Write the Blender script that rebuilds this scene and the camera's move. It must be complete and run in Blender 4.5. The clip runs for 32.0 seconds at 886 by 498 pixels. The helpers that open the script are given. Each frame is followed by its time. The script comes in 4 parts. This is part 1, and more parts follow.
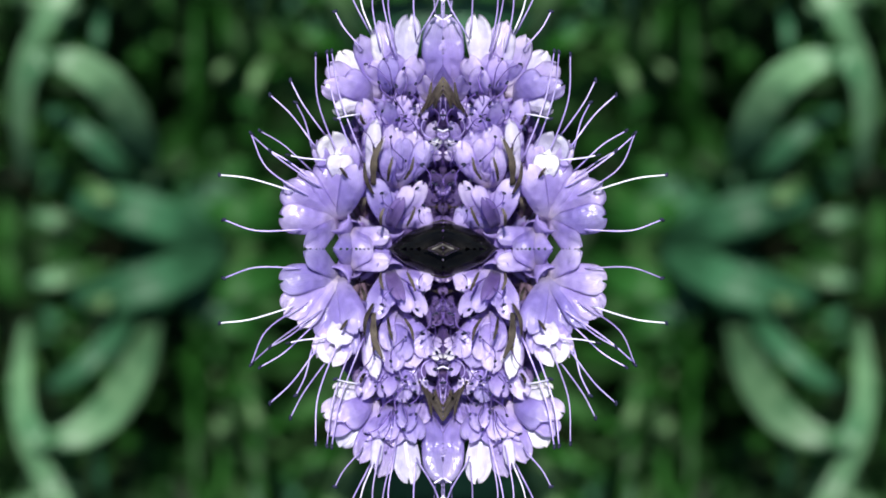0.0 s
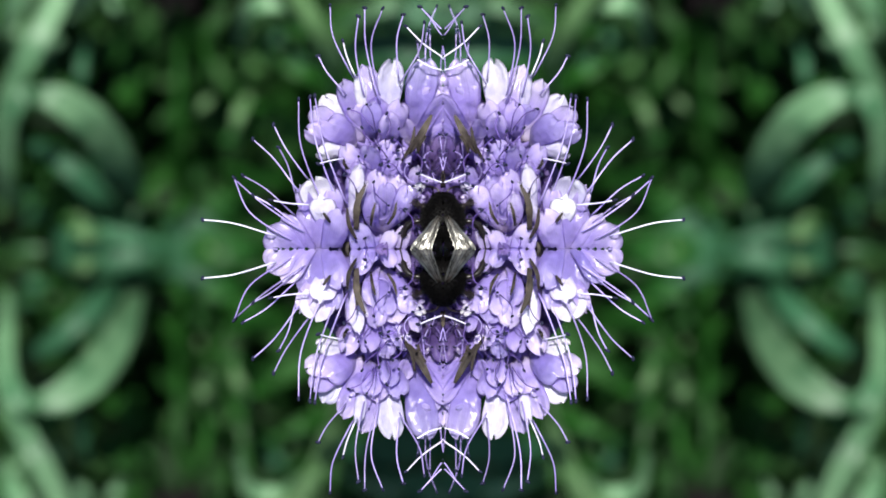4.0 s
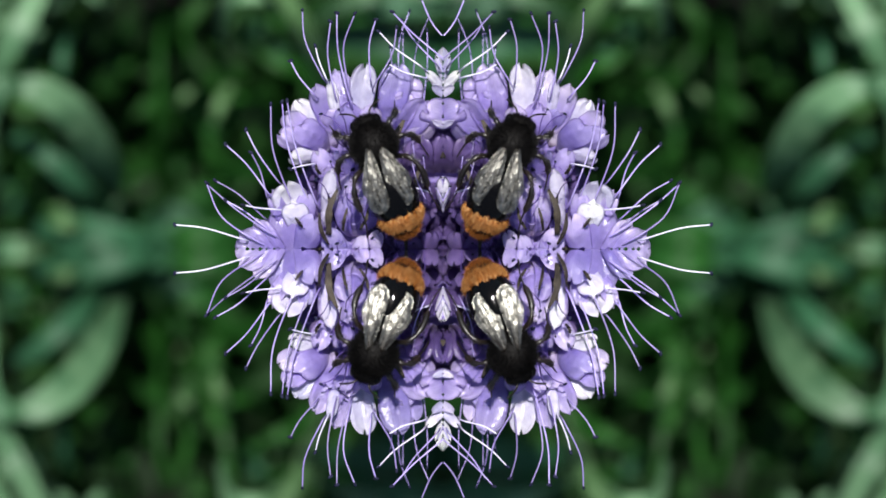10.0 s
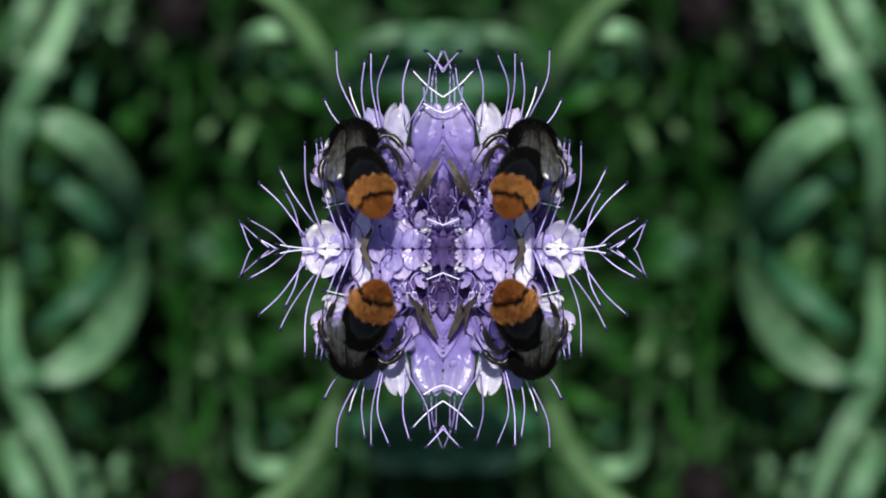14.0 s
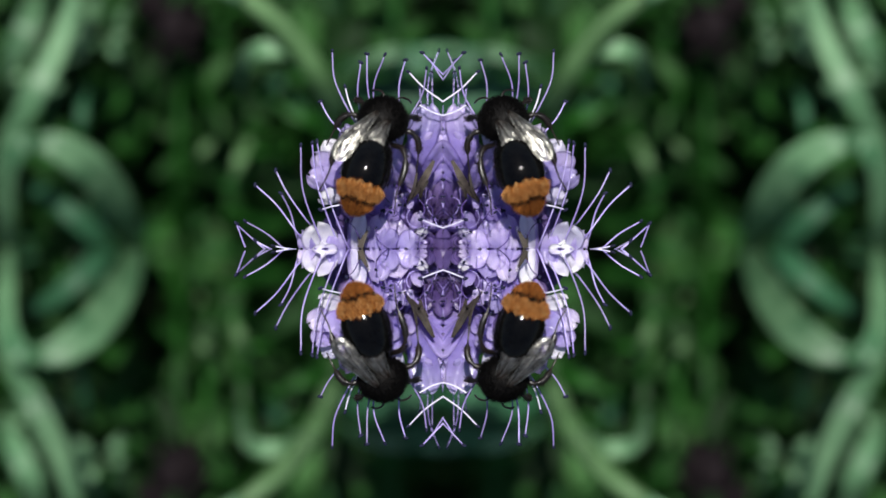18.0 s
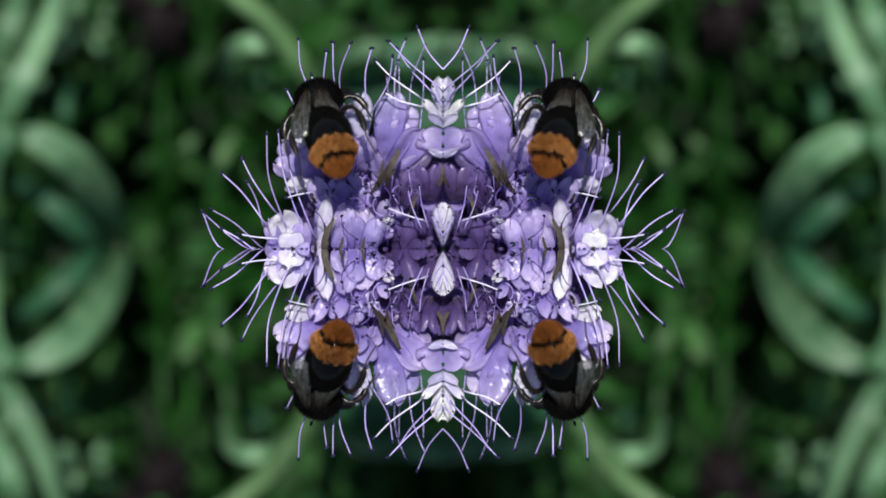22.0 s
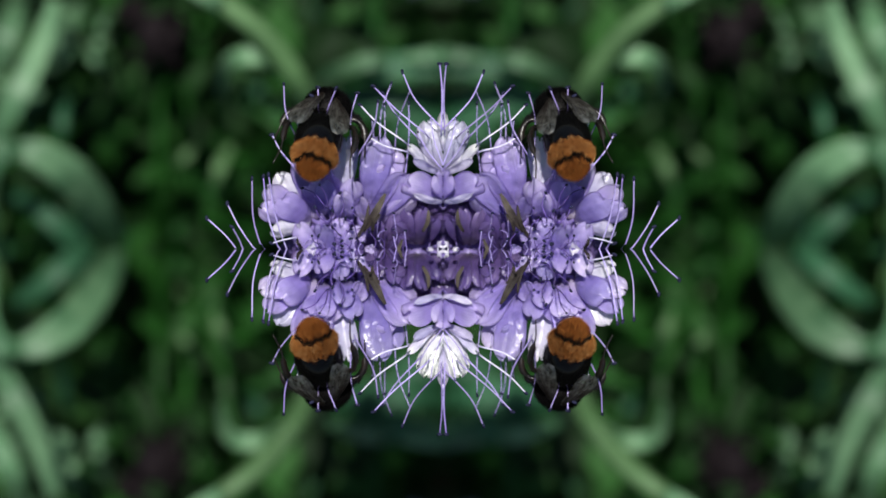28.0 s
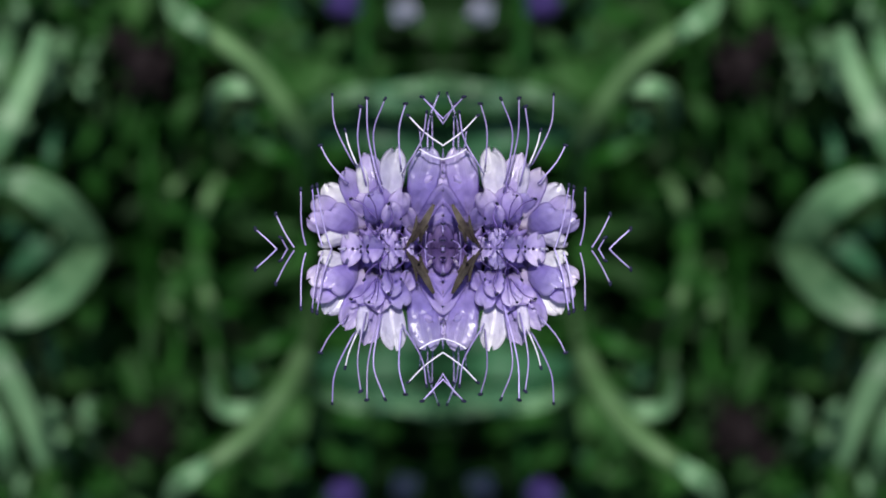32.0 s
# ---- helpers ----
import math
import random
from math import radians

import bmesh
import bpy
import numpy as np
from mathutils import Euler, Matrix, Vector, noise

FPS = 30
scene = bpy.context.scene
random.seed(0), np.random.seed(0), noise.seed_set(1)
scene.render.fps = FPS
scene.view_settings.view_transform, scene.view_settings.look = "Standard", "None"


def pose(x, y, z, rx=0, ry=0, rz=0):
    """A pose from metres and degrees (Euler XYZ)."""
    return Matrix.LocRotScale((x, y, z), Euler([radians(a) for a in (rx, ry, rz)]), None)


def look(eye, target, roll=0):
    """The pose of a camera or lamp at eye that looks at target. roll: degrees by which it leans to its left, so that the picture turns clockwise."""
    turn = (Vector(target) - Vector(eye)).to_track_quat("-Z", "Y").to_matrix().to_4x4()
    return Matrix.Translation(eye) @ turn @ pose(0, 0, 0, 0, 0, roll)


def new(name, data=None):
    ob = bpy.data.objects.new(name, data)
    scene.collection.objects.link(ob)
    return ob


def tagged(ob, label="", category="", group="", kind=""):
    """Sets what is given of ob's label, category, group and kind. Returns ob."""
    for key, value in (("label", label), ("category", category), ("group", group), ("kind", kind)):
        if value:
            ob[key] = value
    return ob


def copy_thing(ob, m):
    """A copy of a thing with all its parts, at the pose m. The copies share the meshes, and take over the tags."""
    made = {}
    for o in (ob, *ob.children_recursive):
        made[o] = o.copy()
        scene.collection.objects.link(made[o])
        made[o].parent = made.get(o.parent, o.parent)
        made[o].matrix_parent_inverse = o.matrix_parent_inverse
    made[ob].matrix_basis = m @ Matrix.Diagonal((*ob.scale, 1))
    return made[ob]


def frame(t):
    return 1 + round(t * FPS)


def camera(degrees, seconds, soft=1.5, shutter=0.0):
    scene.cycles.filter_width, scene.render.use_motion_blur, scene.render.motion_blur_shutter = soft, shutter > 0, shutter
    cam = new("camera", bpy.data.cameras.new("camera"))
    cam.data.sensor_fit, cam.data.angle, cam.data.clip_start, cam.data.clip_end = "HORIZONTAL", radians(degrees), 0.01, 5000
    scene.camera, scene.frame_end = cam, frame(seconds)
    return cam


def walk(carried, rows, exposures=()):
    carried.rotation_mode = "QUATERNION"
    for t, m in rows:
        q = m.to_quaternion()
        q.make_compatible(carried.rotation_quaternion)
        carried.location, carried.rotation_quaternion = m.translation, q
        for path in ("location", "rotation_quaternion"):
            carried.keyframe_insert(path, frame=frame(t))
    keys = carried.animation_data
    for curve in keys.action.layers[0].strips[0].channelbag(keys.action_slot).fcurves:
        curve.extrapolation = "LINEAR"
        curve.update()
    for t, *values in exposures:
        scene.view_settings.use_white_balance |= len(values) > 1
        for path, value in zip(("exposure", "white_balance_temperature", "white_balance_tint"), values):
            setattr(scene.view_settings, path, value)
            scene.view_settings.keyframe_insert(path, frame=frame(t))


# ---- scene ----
# The plan is drawn in units of 0.072 mm at the height of the blossoms; its axis of symmetry lies at (784, 441).
UNIT = 72.0e-6
AXIS_X, AXIS_Y = 784, 441
CAM_Z, BLOOM_Z = 0.5656, 0.300
RANGE = CAM_Z - BLOOM_Z

cam = camera(24, 32.0, soft=1.75)
walk(cam, [(0.0, pose(0, 0, CAM_Z)), (32.0, pose(0, 0, CAM_Z))], exposures=[(0.0, 0.6), (3.5, 0.6), (6.0, 0.57), (9.0, 0.42), (11.0, 0.29), (13.0, 0.24), (17.0, 0.19), (21.0, 0.13), (27.0, 0.08), (32.0, 0.03)])
cam.data.dof.use_dof = True
cam.data.dof.focus_distance = RANGE - 0.001
cam.data.dof.aperture_fstop = 11.0

# How the blossoms and, behind them, the undergrowth drift: seconds, units to the right, units up.
SWAY_1 = [(0, -82, 70), (0.5, -85, 74), (1, -82, 66), (1.5, -76, 55), (2, -78, 36), (2.5, -65, 39), (3, -70, 18), (3.5, -50, -6)]
SWAY_2 = [(5.5, -77, -13), (6, -85, -17), (6.5, -79, -16), (7, -55, -21), (7.5, -49, -9), (8, -44, -5), (8.5, -30, -5), (9, 0, 0), (9.5, 9, -15), (10, -3, -18), (10.5, -25, -54), (11, -19, -68), (11.5, 0, -69), (12, -1, -69), (12.5, -8, -70), (13, -34, -84), (13.5, -50, -78), (14, -63, -87), (14.5, -84, -97)]
SWAY_3 = [(16.5, -54, -118), (17, -55, -120), (17.5, -52, -103), (18, -56, -90), (18.5, -38, -87), (19, -44, -78), (19.5, -55, -83), (20, -42, -110), (20.5, -4, -129), (21, 31, -88), (21.5, 18, -63), (22, 4, -69), (22.5, 23, -80), (23, 49, -89), (23.5, 47, -102), (24, 11, -98), (24.5, -25, -104), (25, -27, -113), (25.5, -2, -130)]
SWAY_4 = [(27.5, 2, -147), (28, 30, -149), (28.5, 46, -163), (29, 26, -168), (29.5, 3, -165), (30, -7, -150), (30.5, -9, -147), (31, -4, -159), (31.5, -6, -180), (32, -56, -168)]
DRIFT_1 = [(0, -66, 37), (0.5, -66, 38), (1, -64, 31), (1.5, -61, 26), (2, -61, 9), (2.5, -49, 9), (3, -49, -8), (3.5, -34, -20)]
DRIFT_2 = [(5.5, -54, -31), (6, -57, -34), (6.5, -57, -26), (7, -41, -24), (7.5, -32, -15), (8, -21, -12), (8.5, -12, -9), (9, 0, 0), (9.5, 0, -11), (10, -2, -9), (10.5, -15, -35), (11, -9, -41), (11.5, -3, -43), (12, -8, -43), (12.5, -9, -47), (13, -21, -54), (13.5, -34, -58), (14, -41, -72), (14.5, -46, -96)]
DRIFT_3 = [(16.5, -37, -115), (17, -31, -124), (17.5, -32, -112), (18, -37, -106), (18.5, -35, -109), (19, -28, -104), (19.5, -24, -99), (20, -20, -112), (20.5, -8, -125), (21, 3, -106), (21.5, -3, -95), (22, -8, -96), (22.5, 3, -90), (23, 3, -87), (23.5, -5, -90), (24, -14, -96), (24.5, -23, -95), (25, -28, -93), (25.5, -18, -99)]
DRIFT_4 = [(27.5, -2, -122), (28, -2, -119), (28.5, 3, -124), (29, 2, -132), (29.5, 6, -141), (30, 9, -138), (30.5, 15, -141), (31, 18, -150), (31.5, 20, -174), (32, 18, -173)]
SWAY = SWAY_1 + SWAY_2 + SWAY_3 + SWAY_4
DRIFT = DRIFT_1 + DRIFT_2 + DRIFT_3 + DRIFT_4

# ---- light ----
SUN_TILT, SUN_TURN = 18.0, 0.0
world = bpy.data.worlds.new("sky")
scene.world = world
world.use_nodes = True
sky = world.node_tree.nodes.new("ShaderNodeTexSky")
sky.sky_type = "NISHITA"
sky.sun_disc = False
sky.sun_elevation = radians(90 - SUN_TILT)
sky.sun_rotation = radians(SUN_TURN)
world.node_tree.nodes["Background"].inputs["Strength"].default_value = 0.078
world.node_tree.links.new(sky.outputs[0], world.node_tree.nodes["Background"].inputs["Color"])
sun = new("sun", bpy.data.lights.new("sun", "SUN"))
sun.data.energy, sun.data.angle, sun.data.color = 5.6, radians(0.53), (1.0, 0.97, 0.93)
sun.matrix_world = look((math.sin(radians(SUN_TURN)) * math.sin(radians(SUN_TILT)) * 3, math.cos(radians(SUN_TURN)) * math.sin(radians(SUN_TILT)) * 3, 3 * math.cos(radians(SUN_TILT))), (0, 0, 0))


# ---- materials ----
def nodes_of(name):
    m = bpy.data.materials.new(name)
    m.use_nodes = True
    return m, m.node_tree.nodes, m.node_tree.links, m.node_tree.nodes["Principled BSDF"]


def ramp(nd, stops):
    r = nd.new("ShaderNodeValToRGB")
    while len(r.color_ramp.elements) < len(stops):
        r.color_ramp.elements.new(0.5)
    for e, (p, c) in zip(r.color_ramp.elements, stops):
        e.position, e.color = p, (*c, 1)
    return r


def blend(nd, ln, kind, factor, a, b):
    """A colour mix of two sockets or colours."""
    n = nd.new("ShaderNodeMix")
    n.data_type, n.blend_type = "RGBA", kind
    for key, v in ((0, factor), (6, a), (7, b)):
        if isinstance(v, bpy.types.NodeSocket):
            ln.new(v, n.inputs[key])
        elif isinstance(v, tuple):
            n.inputs[key].default_value = (*v, 1)
        else:
            n.inputs[key].default_value = v
    return n.outputs[2]


def noise_of(nd, ln, scale, detail=4, coords="Object"):
    c = nd.new("ShaderNodeTexCoord")
    n = nd.new("ShaderNodeTexNoise")
    n.inputs["Scale"].default_value, n.inputs["Detail"].default_value = scale, detail
    ln.new(c.outputs[coords], n.inputs["Vector"])
    return n


def bumped(nd, ln, bs, height, strength, distance):
    b = nd.new("ShaderNodeBump")
    b.inputs["Strength"].default_value, b.inputs["Distance"].default_value = strength, distance
    ln.new(height, b.inputs["Height"])
    ln.new(b.outputs[0], bs.inputs["Normal"])
    return b


def thin(m, nd, ln, bs, colour, share, sheer=0.0):
    """Light that comes through a thin leaf or petal; sheer: the share that passes straight on."""
    tr = nd.new("ShaderNodeBsdfTranslucent")
    ln.new(colour, tr.inputs["Color"])
    mx = nd.new("ShaderNodeMixShader")
    mx.inputs[0].default_value = share
    ln.new(bs.outputs[0], mx.inputs[1])
    ln.new(tr.outputs[0], mx.inputs[2])
    last = mx
    if sheer:
        clear = nd.new("ShaderNodeBsdfTransparent")
        last = nd.new("ShaderNodeMixShader")
        last.inputs[0].default_value = sheer
        ln.new(mx.outputs[0], last.inputs[1])
        ln.new(clear.outputs[0], last.inputs[2])
    ln.new(last.outputs[0], nd["Material Output"].inputs["Surface"])


def petal_material(name, throat, lobe, rim, vein, share=0.54):
    m, nd, ln, bs = nodes_of(name)
    uv = nd.new("ShaderNodeTexCoord")
    sep = nd.new("ShaderNodeSeparateXYZ")
    ln.new(uv.outputs["UV"], sep.inputs[0])
    # The paler rim paints in the shine along the petal edges.
    along = ramp(nd, [(0.0, throat), (0.4, lobe), (0.62, lobe), (0.95, rim)])
    ln.new(sep.outputs["Y"], along.inputs[0])
    wave = nd.new("ShaderNodeTexWave")
    wave.inputs["Scale"].default_value, wave.inputs["Distortion"].default_value = 4.2, 3.5
    wave.inputs["Detail"].default_value, wave.inputs["Detail Scale"].default_value = 2, 1.6
    ln.new(uv.outputs["UV"], wave.inputs["Vector"])
    lines = ramp(nd, [(0.0, (0.26,) * 3), (0.34, (0.0,) * 3)])
    ln.new(wave.outputs["Fac"], lines.inputs[0])
    col = blend(nd, ln, "MIX", lines.outputs[0], along.outputs[0], vein)
    mottle = noise_of(nd, ln, 650, 5)
    tone = ramp(nd, [(0.3, (0.8, 0.78, 0.86)), (0.7, (1.1, 1.1, 1.06))])
    ln.new(mottle.outputs["Fac"], tone.inputs[0])
    col = blend(nd, ln, "MULTIPLY", 1.0, col, tone.outputs[0])
    info = nd.new("ShaderNodeObjectInfo")
    each = ramp(nd, [(0.0, (0.74, 0.75, 0.86)), (0.45, (0.96, 0.95, 0.98)), (0.75, (1.07, 1.09, 1.03)), (1.0, (1.2, 1.26, 1.06))])
    ln.new(info.outputs["Random"], each.inputs[0])
    col = blend(nd, ln, "MULTIPLY", 1.0, col, each.outputs[0])
    ln.new(col, bs.inputs["Base Color"])
    bs.inputs["Roughness"].default_value = 0.26
    bs.inputs["Specular IOR Level"].default_value = 0.6
    bs.inputs["Sheen Weight"].default_value = 0.15
    crinkle = noise_of(nd, ln, 480, 4)
    relief = bumped(nd, ln, bs, crinkle.outputs["Fac"], 0.9, 0.0006)
    ln.new(relief.outputs[0], bs.inputs["Coat Normal"])
    bs.inputs["Coat Weight"].default_value, bs.inputs["Coat Roughness"].default_value = 0.7, 0.2
    deep = blend(nd, ln, "MULTIPLY", 1.0, col, (0.98, 0.8, 1.0))
    thin(m, nd, ln, bs, deep, share, 0.1)
    return m


def plain_material(name, low, high, scale, rough=0.5, through_light=0.0, relief=0.0, metal=0.0, per_object=0.0, gloss=0.5):
    """Mottled from low to high at the given scale, with finer grain over it."""
    m, nd, ln, bs = nodes_of(name)
    n = noise_of(nd, ln, scale, 6)
    r = ramp(nd, [(0.32, low), (0.68, high)])
    ln.new(n.outputs["Fac"], r.inputs[0])
    fine = noise_of(nd, ln, scale * 7, 3)
    fr = ramp(nd, [(0.3, (0.82,) * 3), (0.7, (1.12,) * 3)])
    ln.new(fine.outputs["Fac"], fr.inputs[0])
    col = blend(nd, ln, "MULTIPLY", 1.0, r.outputs[0], fr.outputs[0])
    if per_object:
        info = nd.new("ShaderNodeObjectInfo")
        each = ramp(nd, [(0.0, (1 - per_object,) * 3), (1.0, (1 + per_object,) * 3)])
        ln.new(info.outputs["Random"], each.inputs[0])
        col = blend(nd, ln, "MULTIPLY", 1.0, col, each.outputs[0])
    ln.new(col, bs.inputs["Base Color"])
    bs.inputs["Roughness"].default_value, bs.inputs["Metallic"].default_value = rough, metal
    bs.inputs["Specular IOR Level"].default_value = gloss
    if relief:
        bumped(nd, ln, bs, fine.outputs["Fac"], 0.5, relief)
    if through_light:
        thin(m, nd, ln, bs, col, through_light)
    return m


def scatter_material(name, stops, scale):
    """For a bed of many leaves in one mesh: each leaf has a tone of its own."""
    m, nd, ln, bs = nodes_of(name)
    geo = nd.new("ShaderNodeNewGeometry")
    r = ramp(nd, stops)
    ln.new(geo.outputs["Random Per Island"], r.inputs[0])
    n = noise_of(nd, ln, scale, 4)
    tone = ramp(nd, [(0.3, (0.7,) * 3), (0.7, (1.2,) * 3)])
    ln.new(n.outputs["Fac"], tone.inputs[0])
    col = blend(nd, ln, "MULTIPLY", 1.0, r.outputs[0], tone.outputs[0])
    ln.new(col, bs.inputs["Base Color"])
    bs.inputs["Roughness"].default_value = 0.6
    bs.inputs["Specular IOR Level"].default_value = 0.15
    thin(m, nd, ln, bs, col, 0.25)
    return m


PETAL = petal_material("lavender_petal", (0.74, 0.7, 0.8), (0.51, 0.44, 0.81), (0.77, 0.725, 0.955), (0.41, 0.32, 0.71), 0.42)
# Whitened copy of the lavender petal: direct sun is put into its colour.
SUNLIT_PETAL = petal_material("sunlit_petal", (0.8, 0.79, 0.91), (0.84, 0.83, 0.965), (0.94, 0.935, 0.99), (0.7, 0.65, 0.92), 0.14)
# Dark violet copy for petals deep between others: their shade is in the colour.
SHADED_PETAL = petal_material("shaded_petal", (0.22, 0.15, 0.28), (0.2, 0.135, 0.36), (0.33, 0.25, 0.54), (0.12, 0.07, 0.24))
TUBE = plain_material("corolla_tube", (0.26, 0.19, 0.5), (0.44, 0.36, 0.74), 300, 0.45, 0.5)
FILAMENT = plain_material("filament", (0.25, 0.18, 0.52), (0.48, 0.41, 0.76), 260, 0.3, 0.15, per_object=0.35)
WHITE_FILAMENT = plain_material("white_filament", (0.6, 0.56, 0.82), (0.85, 0.83, 0.93), 260, 0.3, 0.1)
CURL = plain_material("curled_filament", (0.025, 0.015, 0.09), (0.12, 0.07, 0.28), 300, 0.5, per_object=0.4, gloss=0.3)
ANTHER = plain_material("anther", (0.004, 0.005, 0.016), (0.016, 0.018, 0.05), 1500, 0.7, relief=0.00008, gloss=0.2)
CALYX = plain_material("calyx", (0.035, 0.02, 0.045), (0.09, 0.06, 0.085), 500, 0.7, relief=0.0001, per_object=0.25, gloss=0.2)
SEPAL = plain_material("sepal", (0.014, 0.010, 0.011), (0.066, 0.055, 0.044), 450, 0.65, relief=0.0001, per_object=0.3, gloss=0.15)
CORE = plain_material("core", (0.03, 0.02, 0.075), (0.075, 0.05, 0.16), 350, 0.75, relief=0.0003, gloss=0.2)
STEM = plain_material("green_stem", (0.03564, 0.09874, 0.02508), (0.0792, 0.1705, 0.04598), 120, 0.5, relief=0.0002)
# Pale leaf; the light end of its mottling paints in highlights.
PALE_LEAF = plain_material("pale_leaf", (0.04, 0.115, 0.05), (0.13, 0.25, 0.125), 100, 0.45, 0.2, relief=0.0003, per_object=0.25, gloss=0.35)
MID_LEAF = plain_material("green_leaf", (0.006858, 0.04549, 0.005306), (0.01715, 0.08718, 0.01064), 70, 0.5, 0.25, relief=0.0003, per_object=0.2, gloss=0.2)
TEAL_LEAF = plain_material("bluish_leaf", (0.014, 0.062, 0.026), (0.032, 0.112, 0.052), 60, 0.5, 0.2, relief=0.0003, per_object=0.2, gloss=0.2)
LIME_LEAF = plain_material("lime_leaf", (0.06, 0.135, 0.045), (0.125, 0.23, 0.098), 110, 0.5, 0.2, relief=0.0003, per_object=0.2, gloss=0.25)
GREEN_LEAF = plain_material("fresh_leaf", (0.0081, 0.05304, 0.007125), (0.0198, 0.09384, 0.0171), 90, 0.5, 0.25, relief=0.0003, per_object=0.15, gloss=0.2)
SEED = plain_material("dry_blossom", (0.005, 0.004, 0.0045), (0.015, 0.0108, 0.0122), 200, 0.8, relief=0.0004, gloss=0.05)
FAR_PALE = plain_material("distant_pale_petal", (0.2, 0.225, 0.3), (0.32, 0.34, 0.42), 300, 0.6, 0.3, gloss=0.2)
FAR_VIOLET = plain_material("distant_violet_petal", (0.045, 0.03, 0.14), (0.09, 0.06, 0.24), 300, 0.6, 0.3, gloss=0.2)
# Nearly black: the deep shade under the plants is put into the soil colour.
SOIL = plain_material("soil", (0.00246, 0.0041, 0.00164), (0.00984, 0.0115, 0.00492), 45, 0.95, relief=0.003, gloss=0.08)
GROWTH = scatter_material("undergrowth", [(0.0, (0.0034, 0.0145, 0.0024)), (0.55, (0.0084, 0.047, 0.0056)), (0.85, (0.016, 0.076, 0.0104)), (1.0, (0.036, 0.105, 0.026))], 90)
FUR = scatter_material("black_fur", [(0.0, (0.0018, 0.0016, 0.0018)), (0.8, (0.0036, 0.0033, 0.0034)), (1.0, (0.008, 0.007, 0.0065))], 900)
SHELL = plain_material("black_shell", (0.0012, 0.0012, 0.0014), (0.003, 0.003, 0.003), 500, 0.07, relief=0.00003, gloss=0.14)
RUST = scatter_material("rust_fur", [(0.0, (0.012, 0.004, 0.002)), (0.35, (0.075, 0.02, 0.004)), (0.7, (0.32, 0.09, 0.015)), (1.0, (0.6, 0.26, 0.07))], 500)
GOLD = scatter_material("golden_fur", [(0.0, (0.02, 0.008, 0.002)), (0.3, (0.16, 0.045, 0.008)), (0.68, (0.55, 0.19, 0.03)), (1.0, (0.95, 0.6, 0.26))], 500)
LEG = plain_material("leg", (0.004, 0.0035, 0.0035), (0.016, 0.01, 0.007), 600, 0.35)


def wing_material():
    m, nd, ln, bs = nodes_of("wing")
    n = noise_of(nd, ln, 1.0, 3)
    c = nd.new("ShaderNodeMapping")
    c.inputs["Scale"].default_value = (1700, 900, 900)
    ln.new(n.inputs["Vector"].links[0].from_socket, c.inputs["Vector"])
    ln.new(c.outputs[0], n.inputs["Vector"])
    r = ramp(nd, [(0.35, (0.15, 0.147, 0.128)), (0.65, (0.5, 0.495, 0.45))])
    ln.new(n.outputs["Fac"], r.inputs[0])
    ln.new(r.outputs[0], bs.inputs["Base Color"])
    bs.inputs["Roughness"].default_value = 0.33
    bs.inputs["Specular IOR Level"].default_value, bs.inputs["IOR"].default_value = 1.0, 1.7
    bs.inputs["Metallic"].default_value = 0.85
    bumped(nd, ln, bs, n.outputs["Fac"], 1.0, 0.0002)
    clear = nd.new("ShaderNodeBsdfTransparent")
    clear.inputs["Color"].default_value = (0.85, 0.83, 0.78, 1)
    mx = nd.new("ShaderNodeMixShader")
    mx.inputs[0].default_value = 0.42
    ln.new(bs.outputs[0], mx.inputs[1])
    ln.new(clear.outputs[0], mx.inputs[2])
    ln.new(mx.outputs[0], nd["Material Output"].inputs["Surface"])
    return m


WING = wing_material()


# ---- shaping ----
def plan(u, v, z):
    """The place at height z that lies over the plan's point (u, v)."""
    k = UNIT * (CAM_Z - z) / RANGE
    return Vector(((u - AXIS_X) * k, (AXIS_Y - v) * k, z))


def spline(points, steps):
    """A smooth line through the points."""
    p = [Vector(q) for q in points]
    p = [2 * p[0] - p[1], *p, 2 * p[-1] - p[-2]]
    out = []
    for i in range(1, len(p) - 2):
        a, b, c, d = p[i - 1:i + 3]
        for s in range(steps):
            t = s / steps
            out.append(0.5 * (2 * b + (c - a) * t + (2 * a - 5 * b + 4 * c - d) * t * t + (3 * b - a - 3 * c + d) * t ** 3))
    return out + [p[-2]]


def tube(bm, line, radius, sides=6, slot=0):
    """A round rod along a line; radius is a number or a function of 0..1."""
    rings = []
    n = len(line)
    for i, q in enumerate(line):
        t = (line[min(i + 1, n - 1)] - line[max(i - 1, 0)]).normalized()
        a = t.orthogonal().normalized() if not rings else (side - t * side.dot(t)).normalized()
        side = a
        b = t.cross(a)
        r = radius(i / (n - 1)) if callable(radius) else radius
        rings.append([bm.verts.new(q + (a * math.cos(k * math.tau / sides) + b * math.sin(k * math.tau / sides)) * r) for k in range(sides)])
    for lo, hi in zip(rings, rings[1:]):
        for k in range(sides):
            f = bm.faces.new((lo[k], lo[(k + 1) % sides], hi[(k + 1) % sides], hi[k]))
            f.smooth, f.material_index = True, slot
    for ring in (rings[0][::-1], rings[-1]):
        f = bm.faces.new(ring)
        f.material_index = slot


def ball(bm, m, seg=10, rings=7, slot=0, lump=0.0):
    made = bmesh.ops.create_uvsphere(bm, u_segments=seg, v_segments=rings, radius=1.0, matrix=Matrix.Identity(4))["verts"]
    for v in made:
        if lump:
            v.co *= 1 + lump * noise.noise(v.co * 2.3)
        v.co = m @ v.co
    for f in {f for v in made for f in v.link_faces}:
        f.smooth, f.material_index = True, slot


